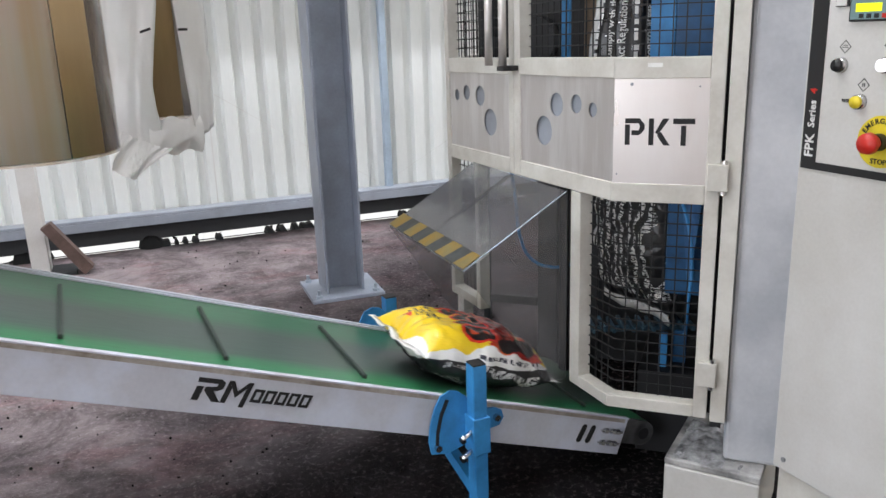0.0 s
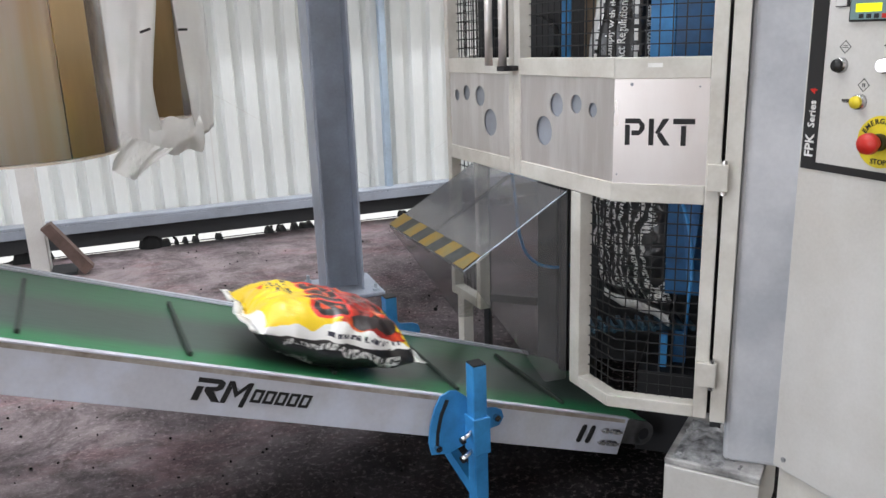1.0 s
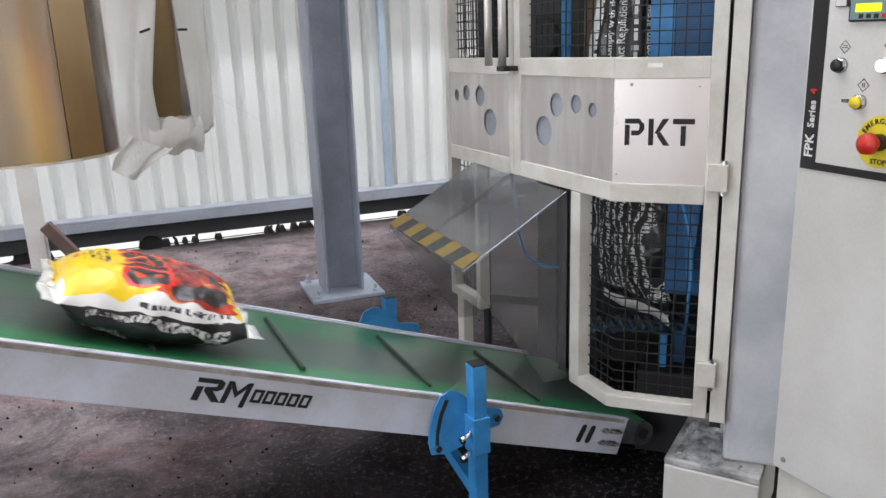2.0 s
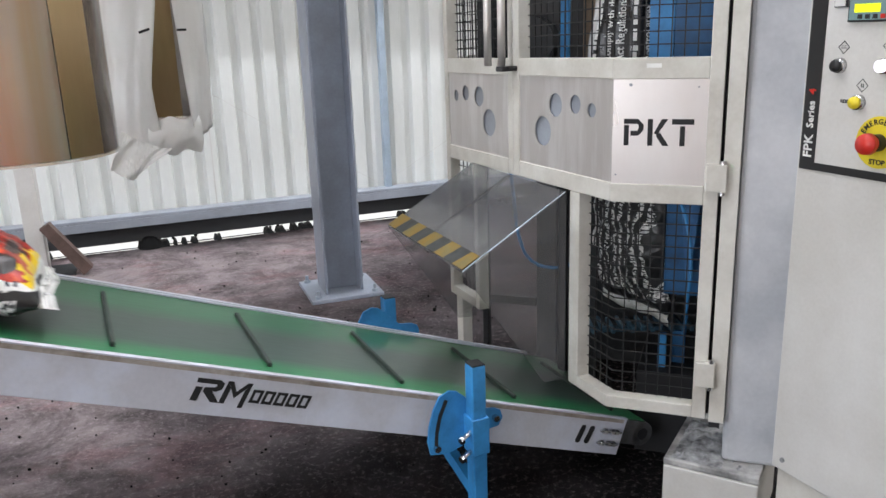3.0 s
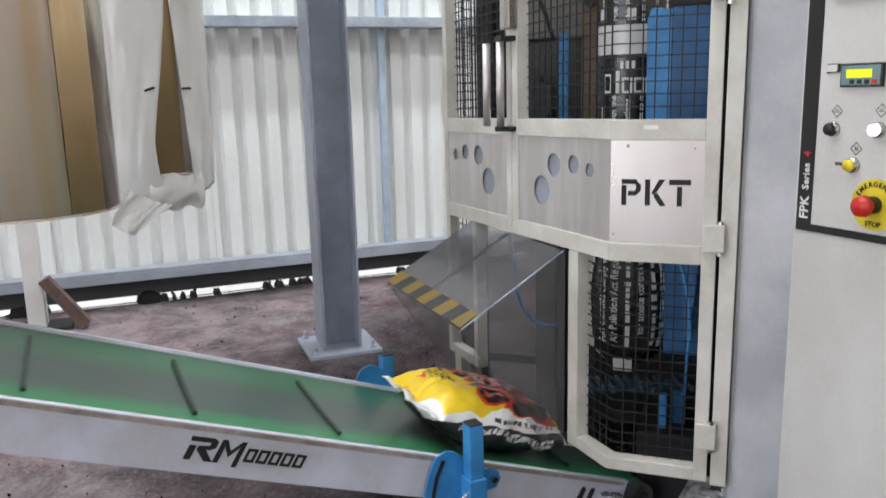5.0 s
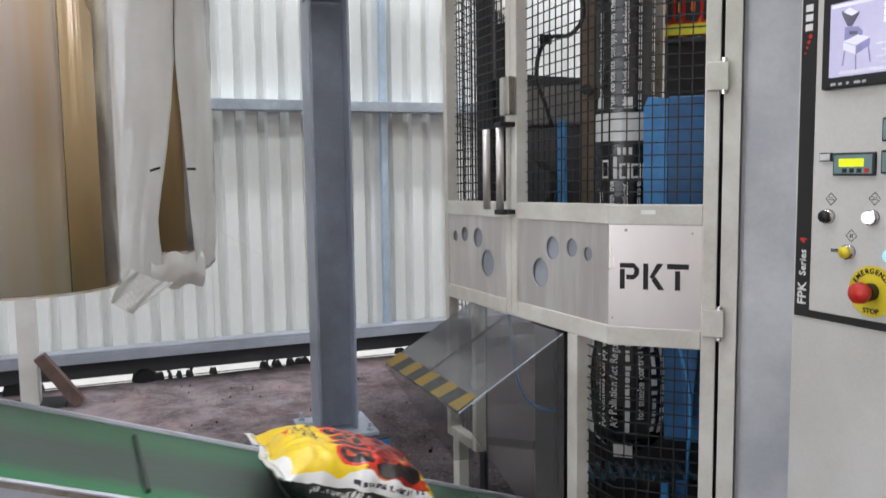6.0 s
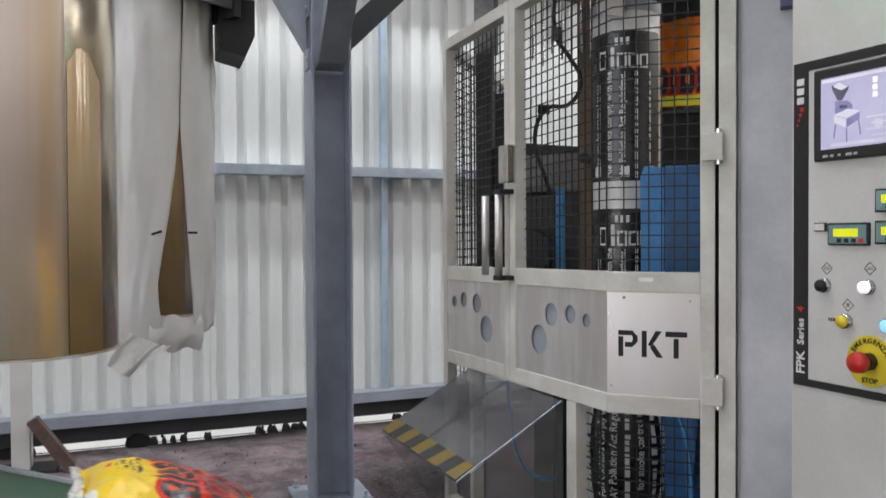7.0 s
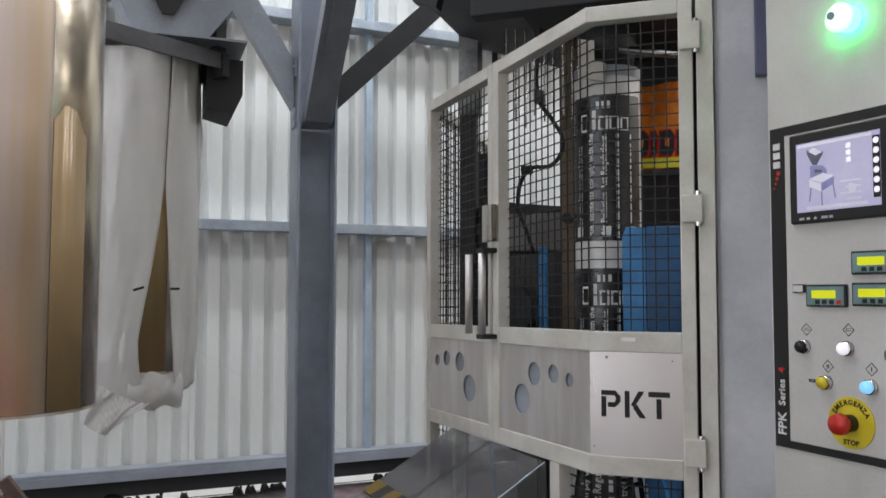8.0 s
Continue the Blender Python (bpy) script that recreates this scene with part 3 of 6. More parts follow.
def build_guard_door():
    """The hinged door: the narrow front and the near half of the wide face."""
    inv = pose(0, 0, 0.007)
    g = thing("guard_door", MACH, "cream mesh guard door with a perforated stainless band, closed", "guard door")
    L = pose(0.012, 0, 0.008, 0, 0, 133) @ LEAN
    x1, xm = 0.262, 0.443
    for z0, z1 in ((2.052, 2.092), (1.212, 1.262), (0.908, 0.956)):
        bars_on(g, L, [(-0.008, xm, z0, z1)])
        bars_on(g, inv, [(0.0045, x1 - 0.034, z0, z1)])
    bars_on(g, L, [(xm, xm + 0.035, 0.908, 2.092)])
    bars_on(g, inv, [(x1 - 0.034, x1, 0.338, 2.092)])
    # lower part, narrower
    bars_on(g, L, [(-0.008, 0.125, 0.338, 0.372), (0.125, 0.17, 0.338, 0.907)])
    bars_on(g, inv, [(0.0045, x1 - 0.034, 0.338, 0.372)])
    for (a, b, z0, z1) in ((0.01, xm, 1.262, 2.052), (0.01, 0.125, 0.372, 0.908)):
        bm = bmesh.new()
        add_grid(bm, a, b, z0, z1, MESH, 0.0015, L, -0.018)
        part("mesh", bm, WIRE, g)
        bm = bmesh.new()
        add_grid(bm, 0.012, x1 - 0.034, z0, z1, MESH, 0.0015, inv, 0.014)
        part("mesh", bm, WIRE, g)
    holes = [(0.252, 1.135, 0.0325), (0.157, 1.142, 0.025), (0.083, 1.131, 0.0185), (0.316, 1.058, 0.042)]
    plate_with_holes("perforated_plate", -0.0055, xm, 0.956, 1.212, holes, L @ pose(0, 0.014, 0), g, PLATE)
    # grey plate added behind the holes for the light showing through them
    part("hole_backing", box(0.02, xm - 0.01, 0.005, 0.008, 0.958, 1.21, L), GREY_STEEL, g)
    plate = part("name_plate", box(0.0055, x1 - 0.034, -0.017, -0.014, 0.963, 1.219), NAME_PLATE, g)
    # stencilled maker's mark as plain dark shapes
    bm = bmesh.new()
    for pts in (((0.033, 1.059), (0.045, 1.059), (0.045, 1.109), (0.033, 1.109)), ((0.033, 1.112), (0.066, 1.112), (0.074, 1.116), (0.068, 1.124), (0.033, 1.124)),
                ((0.066, 1.112), (0.069, 1.105), (0.066, 1.095), (0.073, 1.088), (0.080, 1.097), (0.080, 1.111), (0.074, 1.116)), ((0.049, 1.083), (0.066, 1.083), (0.073, 1.088), (0.066, 1.095), (0.049, 1.095)),
                ((0.090, 1.059), (0.102, 1.059), (0.102, 1.124), (0.090, 1.124)), ((0.105, 1.09), (0.123, 1.124), (0.138, 1.124), (0.113, 1.085)), ((0.110, 1.083), (0.119, 1.092), (0.141, 1.059), (0.126, 1.059)),
                ((0.147, 1.111), (0.198, 1.111), (0.198, 1.124), (0.147, 1.124)), ((0.166, 1.059), (0.178, 1.059), (0.178, 1.107), (0.166, 1.107))):
        add_prism(bm, pts, -0.0185, -0.0165)
    part("stencil_mark", bm, HOLE, plate)
    for x, z, r in ((0.047, 1.206, 0.004), (0.205, 1.2, 0.0022), (0.015, 0.985, 0.0022)):
        part("rivet", cyl((x, -0.017, z), (x, -0.0185, z), r, 12), GREY_STEEL, plate)
    part("small_label", box(0.083, 0.118, -0.0212, -0.0205, 1.246, 1.256), WHITE_INK, g)
    # handle pair and lock
    h = part("handle", box(xm - 0.005, xm + 0.075, -0.03, -0.021, 1.228, 1.24, L @ pose(0, 0.072, 0), 0.003), BLACK, g)
    bm = cyl(L @ Vector((xm + 0.03, 0.06, 1.24)), L @ Vector((xm + 0.03, 0.06, 1.49)), 0.012, 16)
    part("grip", bm, PLATE, h, "brushed steel grip", True)
    part("bracket", box(xm + 0.005, xm + 0.05, 0.02, 0.07, 1.49, 1.505, L, 0.003), BLACK, h)
    part("bracket", box(xm + 0.005, xm + 0.05, 0.02, 0.07, 1.225, 1.24, L, 0.003), BLACK, h)
    part("lock_box", box(xm - 0.003, xm + 0.05, 0.0205, 0.05, 1.525, 1.64, L, 0.004), STEEL, g)
    for z in (0.475, 0.985, 1.57, 1.995):
        hb = part("hinge", box(x1 - 0.03, x1 + 0.018, -0.038, -0.0205, z - 0.033, z + 0.033, None, 0.002), CREAM, g)
        part("pin", cyl((x1 + 0.008, -0.03, z - 0.042), (x1 + 0.008, -0.03, z + 0.042), 0.007, 12), CHROME, hb)
    return g


def build_guard_fixed():
    g = thing("guard_frame", MACH, "fixed cream mesh guard beside the door", "guard")
    L, B = pose(0.012, 0, 0.008, 0, 0, 133) @ LEAN, pose(-0.6960, 0.7590, -0.012, 0, 0, 90)
    a, b = 0.479, 0.97
    for z0, z1 in ((2.052, 2.092), (1.212, 1.262), (0.908, 0.956)):
        bars_on(g, L, [(a + 0.03, b - 0.03, z0, z1)])
    bars_on(g, L, [(a, a + 0.03, 0.908, 2.092), (b - 0.03, b, 0.38, 2.092), (0.73, 0.76, 0.38, 0.908), (0.76, b - 0.03, 0.38, 0.415)])
    for z0, z1 in ((2.052, 2.092), (1.212, 1.262), (0.908, 0.956)):
        bars_on(g, B, [(0.012, 0.75, z0, z1)])
    bars_on(g, B, [(0.75, 0.79, 0.908, 2.092)])
    bars_on(g, L, [(b - 0.1, b - 0.05, 0.0, 0.38)])
    for m, x0, x1, z0, z1 in ((L, a + 0.03, b - 0.03, 1.262, 2.052), (L, 0.76, b - 0.03, 0.415, 0.908), (B, 0.02, 0.75, 1.262, 2.052)):
        bm = bmesh.new()
        add_grid(bm, x0, x1, z0, z1, MESH, 0.0015, m, -0.018)
        part("mesh", bm, WIRE, g)
    holes = [(0.886, 1.135, 0.0195), (0.811, 1.146, 0.0255), (0.711, 1.139, 0.033), (0.642, 1.057, 0.0435)]
    plate_with_holes("perforated_plate", a + 0.03, b - 0.03, 0.956, 1.212, holes, L @ pose(0, 0.014, 0), g, PLATE)
    # same added grey backing, in place of light through the holes
    part("hole_backing", box(a + 0.04, b - 0.04, 0.005, 0.008, 0.958, 1.21, L), GREY_STEEL, g)
    part("back_plate", box(0.02, 0.75, -0.006, -0.002, 0.956, 1.212, B), PLATE, g)
    part("grip", cyl(L @ Vector((a + 0.08, 0.06, 1.24)), L @ Vector((a + 0.08, 0.06, 1.49)), 0.012, 16), PLATE, g, "brushed steel grip", True)
    return g


def build_chute():
    """Clear hood over the conveyor's low end, with a hazard tape along its lip."""
    c = thing("chute_hood", FACE, "clear plastic chute hood with a black and yellow taped lip", "chute")
    k0, k1, out, z0, z1 = 0.183, 0.775, 0.338, 0.905, 0.722
    def plane(pts, t):
        bm = bmesh.new()
        vs = [bm.verts.new(p) for p in pts]
        bm.faces.new(vs)
        r = bmesh.ops.extrude_face_region(bm, geom=list(bm.faces))
        n = (Vector(pts[1]) - Vector(pts[0])).cross(Vector(pts[2]) - Vector(pts[0])).normalized() * t
        for e in r["geom"]:
            if isinstance(e, bmesh.types.BMVert):
                e.co += n
        return bm
    mid = (k0 + k1) / 2 + 0.03
    y0 = 0.022
    part("flap", plane([(k0, y0, z0), (mid - 0.003, y0, z0), (mid - 0.003, out, z1), (k0, out, z1)], 0.005), SMOKED, c)
    part("flap", plane([(mid + 0.003, y0, z0), (k1, y0, z0), (k1, out, z1), (mid + 0.003, out, z1)], 0.005), SMOKED, c)
    for k in (k0 - 0.005, k1 + 0.005):
        part("side_sheet", plane([(k, y0, z0 - 0.002), (k, out, z1 - 0.002), (k, 0.092, 0.356), (k, y0, 0.352)], 0.004), CLEAR, c)
    d = Vector((0, out - y0, z1 - z0)).normalized()
    part("edge_strip", cyl((k0 - 0.003, y0, z0 + 0.003), (k0 - 0.003, out, z1 + 0.003), 0.0018, 8), GALV, c)
    n = 9
    for i in range(n):
        a, b = k0 + (k1 - k0) * i / n, k0 + (k1 - k0) * (i + 1) / n
        e, w, lift = Vector((0, out, z1 + 0.008)), d * 0.06, 0.012
        sh = 0.02
        bm = plane([(max(k0, a - sh), *(e - w)[1:]), (min(k1, b - sh) if i < n - 1 else k1, *(e - w)[1:]), (b, *e[1:]), (a, *e[1:])], 0.0015)
        part("hazard_tape", bm, YELLOW_TAPE if i % 2 == 0 else BLACK_TAPE, c)
    part("seam", box(mid - 0.003, mid + 0.003, 0, 0.004, 0, 0.36, Matrix.Translation((0, y0, z0)) @ pose(0, 0, 0, -120, 0, 0)), BLACK, c)


YELLOW_TAPE = mat("yellow_tape", (0.2, 0.12, 0.012), 0.7, 0, (0.14, 0.11, 0.03), 0.7, 20, 90, 0)
BLACK_TAPE = mat("dark_tape", (0.022, 0.023, 0.023), 0.75, 0, (0.03, 0.036, 0.036), 0.7, 20, 90, 0)
build_guard_door()
build_guard_fixed()
build_chute()


def build_post():
    p = thing("bagging_machine", MACH, "bagging machine frame with a tall blue-grey post on a box foot", "machine")
    part("jamb", box(0.2705, 0.309, -0.02, 0.03, 0.338, 2.6, None, 0.002), CREAM, p)
    # black strip that colours in the darkness of the door gap
    part("gap_dark_strip", box(0.255, 0.3, 0.0305, 0.045, 0.338, 2.6), BLACK, p)
    part("post", box(0.3095, 0.46, 0.0, 0.15, 0.2205, 3.4, None, 0.012), POST_GREY, p)
    m = MACH.inverted() @ pose(0.749, 1.819, 0, 0, 0, -30)
    f = part("foot", box(-0.218, 0.026, 0.0, 0.33, 0.0, 0.20, m, 0.006), CABINET_GREY, p, "grey painted box foot")
    part("top_plate", box(-0.218, 0.026, 0.0, 0.33, 0.2005, 0.22, m, 0.004), FOOT_TOP, f, "dusty top plate")
    # crumbs and dust gathered on the foot
    rnd = random.Random(21)
    bm = bmesh.new()
    g = []
    for j in range(17):
        row = []
        for i in range(21):
            u, v = i / 20, j / 16
            h = 0.017 * max(0, math.sin(math.pi * u) * math.sin(math.pi * v)) ** 0.8 * (1 + 1.1 * noise.noise((u * 6, v * 5, 3)))
            row.append(bm.verts.new((-0.20 + 0.13 * u, 0.008 + 0.24 * v, 0.2205 + max(0, h))))
        g.append(row)
    for j in range(16):
        for i in range(20):
            bm.faces.new((g[j][i], g[j][i + 1], g[j + 1][i + 1], g[j + 1][i]))
    for i in range(60):
        r = rnd.uniform(0.002, 0.006)
        mm = pose(rnd.uniform(-0.2, -0.02), rnd.uniform(0.01, 0.25), 0.222 + rnd.uniform(0, 0.008), rnd.uniform(0, 90), rnd.uniform(0, 90), 0)
        bmesh.ops.create_icosphere(bm, subdivisions=1, radius=r, matrix=mm)
    heap = part("dust_heap", bm, PALE_DUST)
    heap.matrix_world = MACH @ m
    tagged(heap, "pale grey heap of dust and crumbs on the machine's foot", "dust", kind="stuff")


CAB = pose(0.763, 1.740, 0, 0, 0, -65)           # left edge of the panel; x along its face


def build_cabinet():
    c = thing("control_cabinet", CAB, "light grey control cabinet with a touch screen and push buttons", "cabinet")
    part("body", box(0.008, 0.62, 0.0, 0.28, 0.305, 2.45, None, 0.004), CABINET_GREY, c)
    part("under_frame", box(0.014, 0.6, 0.016, 0.26, 0.0, 0.3045, None, 0.003), CREAM, c)
    P0, P1 = 1.035, 1.728
    # black border strips with the pale panel inside
    bm = bmesh.new()
    for a in ((0.016, 0.053, P0, P1), (0.053, 0.6, P0, P0 + 0.016), (0.053, 0.6, P1 - 0.020, P1)):
        add_box(bm, a[0], a[1], -0.003, -0.0002, a[2], a[3])
    part("panel_border", bm, BLACK, c)
    part("panel_face", box(0.0535, 0.598, -0.0015, -0.0002, P0 + 0.0165, P1 - 0.0205), CABINET_GREY, c)
    return c


build_post()
cabinet = build_cabinet()


def text_mesh(body, size, m, depth=0.0006, align="CENTER"):
    """Built-in font lettering as a bmesh, set in the pose m (reading along x, up along z, facing -y)."""
    cu = bpy.data.curves.new("text", "FONT")
    cu.offset = size * 0.02
    cu.body, cu.size, cu.extrude, cu.resolution_u, cu.align_x, cu.align_y = body, size, depth, 2, align, "CENTER"
    tmp = bpy.data.objects.new("text", cu)
    me = bpy.data.meshes.new_from_object(tmp)
    bpy.data.objects.remove(tmp)
    bm = bmesh.new()
    bm.from_mesh(me)
    bpy.data.meshes.remove(me)
    bmesh.ops.transform(bm, matrix=m @ pose(0, 0, 0, 90, 0, 0), verts=bm.verts)
    return bm


# ---- controls on the cabinet ----
LCD = mat("lit_yellow_display", (0.75, 0.8, 0.02), 0.3, 0, (0.7, 0.75, 0.02), 0.1, 10, 90, 0, emit=0.55)
SCREEN = mat("lit_pale_screen", (0.50, 0.49, 0.66), 0.2, 0, (0.44, 0.43, 0.62), 0.4, 9, 90, 0, emit=0.5)
TEAL = mat("grey_teal_plastic", (0.2, 0.32, 0.33), 0.4, 0, None, 0.2, 10, 90, 0)
WHITE_LIT = mat("lit_white_button", (0.9, 0.86, 0.95), 0.3, 0, None, 0.1, 10, 90, 0, emit=1.2)
BLUE_LIT = mat("lit_blue_button", (0.25, 0.62, 1.0), 0.3, 0, None, 0.1, 10, 90, 0, emit=1.3)
GREEN_LIT = mat("lit_green_rim", (0.02, 0.9, 0.17), 0.3, 0, None, 0.1, 10, 90, 0, emit=46.0)
DOME_LIT = mat("lit_white_dome", (0.85, 1.0, 0.9), 0.3, 0, None, 0.1, 10, 90, 0, emit=1.3)
SCREEN_LINE = mat("pale_screen_lines", (0.62, 0.61, 0.75), 0.4, 0, None, 0.2, 20, 90, 0, emit=0.5)
PALE_LINE = mat("white_screen_shapes", (0.72, 0.72, 0.84), 0.4, 0, None, 0.2, 20, 90, 0, emit=0.55)
SLATE = mat("slate_screen_shapes", (0.14, 0.14, 0.2), 0.4, 0, None, 0.2, 20, 90, 0, emit=0.1)
VIOLET = mat("violet_drawing", (0.30, 0.30, 0.56), 0.4, 0, None, 0.3, 20, 90, 0, emit=0.2)


def build_controls(c):
    F = 0.0               # panel face plane
    # touch screen
    hmi = part("touch_screen", box(0.066, 0.30, -0.016, -0.0016, 1.512, 1.702, None, 0.004), BLACK, c)
    part("display", box(0.086, 0.277, -0.0175, -0.0162, 1.535, 1.68), SCREEN, hmi)
    drawing = part("machine_drawing", prism([(0.112, 1.664), (0.152, 1.656), (0.150, 1.650), (0.136, 1.630), (0.126, 1.632), (0.113, 1.656)], -0.0180, -0.0176), SLATE, hmi, "hopper drawn on the screen")
    part("drawn_lid", prism([(0.116, 1.661), (0.130, 1.667), (0.150, 1.655), (0.134, 1.651)], -0.0184, -0.0181), PALE_LINE, drawing)
    part("drawn_body", prism([(0.120, 1.631), (0.150, 1.628), (0.160, 1.618), (0.160, 1.604), (0.132, 1.602), (0.120, 1.606)], -0.0180, -0.0177), VIOLET, drawing)
    part("drawn_slot", prism([(0.130, 1.622), (0.148, 1.619), (0.150, 1.614), (0.132, 1.614)], -0.0184, -0.0181), SLATE, drawing)
    part("drawn_belt", prism([(0.118, 1.603), (0.146, 1.593), (0.176, 1.604), (0.150, 1.612)], -0.0183, -0.0181), PALE_LINE, drawing)
    part("drawn_front", prism([(0.118, 1.601), (0.145, 1.591), (0.145, 1.575), (0.118, 1.587)], -0.0180, -0.0176), PALE_LINE, drawing)
    part("drawn_side", prism([(0.147, 1.591), (0.176, 1.602), (0.176, 1.588), (0.147, 1.575)], -0.0180, -0.0176), VIOLET, drawing)
    for x, z0, z1, d in ((0.120, 1.556, 1.585, -0.004), (0.145, 1.545, 1.574, 0.001), (0.172, 1.557, 1.587, 0.005)):
        part("drawn_leg", prism([(x, z1), (x + 0.003, z1), (x + 0.003 + d, z0), (x + d, z0)], -0.0180, -0.0176), VIOLET, drawing)
    part("title_strip", box(0.09, 0.26, -0.0180, -0.0176, 1.671, 1.677), PALE_LINE, hmi)
    part("button_strip", box(0.11, 0.25, -0.0180, -0.0176, 1.539, 1.546), SCREEN_LINE, hmi)
    part("drawn_unit", prism([(0.21, 1.585), (0.226, 1.58), (0.224, 1.565), (0.208, 1.568)], -0.0180, -0.0176), SCREEN_LINE, hmi)
    for i in range(3):
        part("screen_mark", box(0.205, 0.214, -0.0182, -0.0176, 1.655 - 0.014 * i, 1.664 - 0.014 * i), WHITE_LIT, hmi)
    for i in range(4):
        part("screen_line", box(0.19 + 0.012 * (i % 2), 0.235, -0.0182, -0.0176, 1.588 - 0.012 * i, 1.591 - 0.012 * i), SCREEN_LINE, hmi)
    bm = bmesh.new()
    add_box(bm, 0.262, 0.277, -0.0184, -0.0177, 1.55, 1.67)
    part("key_column", bm, BLACK, hmi)
    for i in range(6):
        part("round_key", cyl((0.2695, -0.0186, 1.66 - i * 0.019), (0.2695, -0.0192, 1.66 - i * 0.019), 0.006, 12), WHITE_LIT, hmi)
    bm = bmesh.new()
    for i, w in enumerate((0.012, 0.008, 0.006, 0.014, 0.008)):
        add_box(bm, 0.09 + 0.018 * i, 0.09 + 0.018 * i + w, -0.0168, -0.0161, 1.519, 1.524)
    part("maker_bars", bm, POST_GREY, hmi)
    # small meters
    for x, z in ((0.096, 1.338), (0.203, 1.341), (0.203, 1.403)):
        me = part("panel_meter", box(x, x + 0.094, -0.010, -0.0016, z, z + 0.046, None, 0.002), BLACK, c)
        part("meter_face", box(x + 0.004, x + 0.09, -0.0112, -0.0102, z + 0.004, z + 0.042), TEAL, me)
        part("meter_display", box(x + 0.016, x + 0.072, -0.0122, -0.0114, z + 0.018, z + 0.034), LCD, me, "lit yellow display")
        for i, mm in enumerate((TEAL, BLACK, BLACK, BLACK, RED)):
            part("meter_key", box(x + 0.008 + i * 0.0165, x + 0.018 + i * 0.0165, -0.0124, -0.0114, z + 0.006, z + 0.0145), mm, me)
    t = part("switch_tag", box(0.06, 0.09, -0.006, -0.0016, 1.367, 1.385, None, 0.001), BLACK, c)
    part("tag_face", box(0.062, 0.086, -0.0072, -0.0062, 1.369, 1.383), WHITE_INK, t)
    # push buttons
    for x, z, mm, lab in ((0.084, 1.254, BLACK, "black push button"), (0.185, 1.256, WHITE_LIT, "lit white push button"), (0.135, 1.184, YELLOW, "yellow push button"), (0.234, 1.185, BLUE_LIT, "lit blue push button")):
        b = part("push_button", cyl((x, -0.0016, z), (x, -0.012, z), 0.0155, 24, 0.0145), CHROME, c, lab, True)
        part("button_cap", cyl((x, -0.0121, z), (x, -0.02, z), 0.0125, 24, 0.0118), mm, b, "", True)
    kx, kz = 0.285, 1.25
    k = part("key_switch", cyl((kx, -0.0016, kz), (kx, -0.012, kz), 0.0155, 24), CHROME, c)
    part("key", box(kx - 0.002, kx + 0.002, -0.03, -0.0122, kz - 0.008, kz + 0.008), CHROME, k)
    # diamond symbols
    for x, z, kind in ((0.089, 1.29, 0), (0.188, 1.293, 0), (0.139, 1.217, 1), (0.236, 1.219, 2), (0.285, 1.288, 0)):
        bm = bmesh.new()
        for i in range(4):
            mm = pose(x, 0, z, 0, 45 + 90 * i, 0)
            add_box(bm, -0.0095, 0.0095, -0.0022, -0.0016, 0.0082, 0.0095, mm)
        if kind == 0:
            add_box(bm, x - 0.007, x + 0.007, -0.0022, -0.0016, z - 0.002, z - 0.0005)
            add_box(bm, x - 0.005, x + 0.005, -0.0022, -0.0016, z + 0.002, z + 0.0032)
        else:
            for dx in ((-0.002, 0.002) if kind == 1 else (0,)):
                add_box(bm, x + dx - 0.001, x + dx + 0.001, -0.0022, -0.0016, z - 0.004, z + 0.004)
        part("symbol", bm, INK, c)
    part("button_word", text_mesh("RESET", 0.0095, pose(0.105, -0.0018, 1.184)), INK, c)
    # emergency stop
    ex, ez = 0.190, 1.110
    d = part("stop_disc", cyl((ex, -0.0016, ez), (ex, -0.004, ez), 0.051, 48), YELLOW, c, "yellow emergency stop disc")
    neck = part("stop_neck", cyl((ex, -0.0042, ez), (ex, -0.022, ez), 0.017, 24), BLACK, c)
    bm = cyl((ex, -0.0222, ez), (ex, -0.034, ez), 0.015, 32, 0.0215)
    add_cyl(bm, (ex, -0.034, ez), (ex, -0.047, ez), 0.0215, 32, 0.0195)
    part("stop_button", bm, RED, c, "red mushroom stop button", True)
    word = "EMERGENZA"
    for i, ch in enumerate(word):
        a = radians(152 - i * 124 / (len(word) - 1))
        mm = pose(ex + 0.040 * math.cos(a), -0.0046, ez + 0.040 * math.sin(a)) @ pose(0, 0, 0, 0, 90 - math.degrees(a), 0)
        part("disc_letter", text_mesh(ch, 0.0145, mm), INK, d)
    part("disc_word", text_mesh("STOP", 0.0145, pose(ex, -0.0046, ez - 0.039)), INK, d)
    # marks on the black border: plain bars for the maker, plain words for the series
    bm = bmesh.new()
    for i in range(3):
        add_box(bm, 0.025, 0.043, -0.0042, -0.0031, 1.64 + 0.02 * i, 1.654 + 0.02 * i)
    part("maker_bars", bm, WHITE_INK, c)
    bm = bmesh.new()
    for i, r in enumerate((0.005, 0.004, 0.003, 0.0022)):
        add_cyl(bm, (0.038 - 0.004 * i, -0.0031, 1.628 - 0.011 * i), (0.038 - 0.004 * i, -0.0042, 1.628 - 0.011 * i), r, 12)
    part("maker_dots", bm, RED, c)
    part("model_word", text_mesh("FPK", 0.030, pose(0.036, -0.0034, 1.085, 0, -90, 0)), WHITE_INK, c)
    part("series_word", text_mesh("Series", 0.0235, pose(0.036, -0.0034, 1.152, 0, -90, 0)), WHITE_INK, c)
    part("series_digit", text_mesh("4", 0.0235, pose(0.036, -0.0034, 1.2, 0, -90, 0)), RED, c)
    # beacon
    bx, bz = 0.219, 1.915
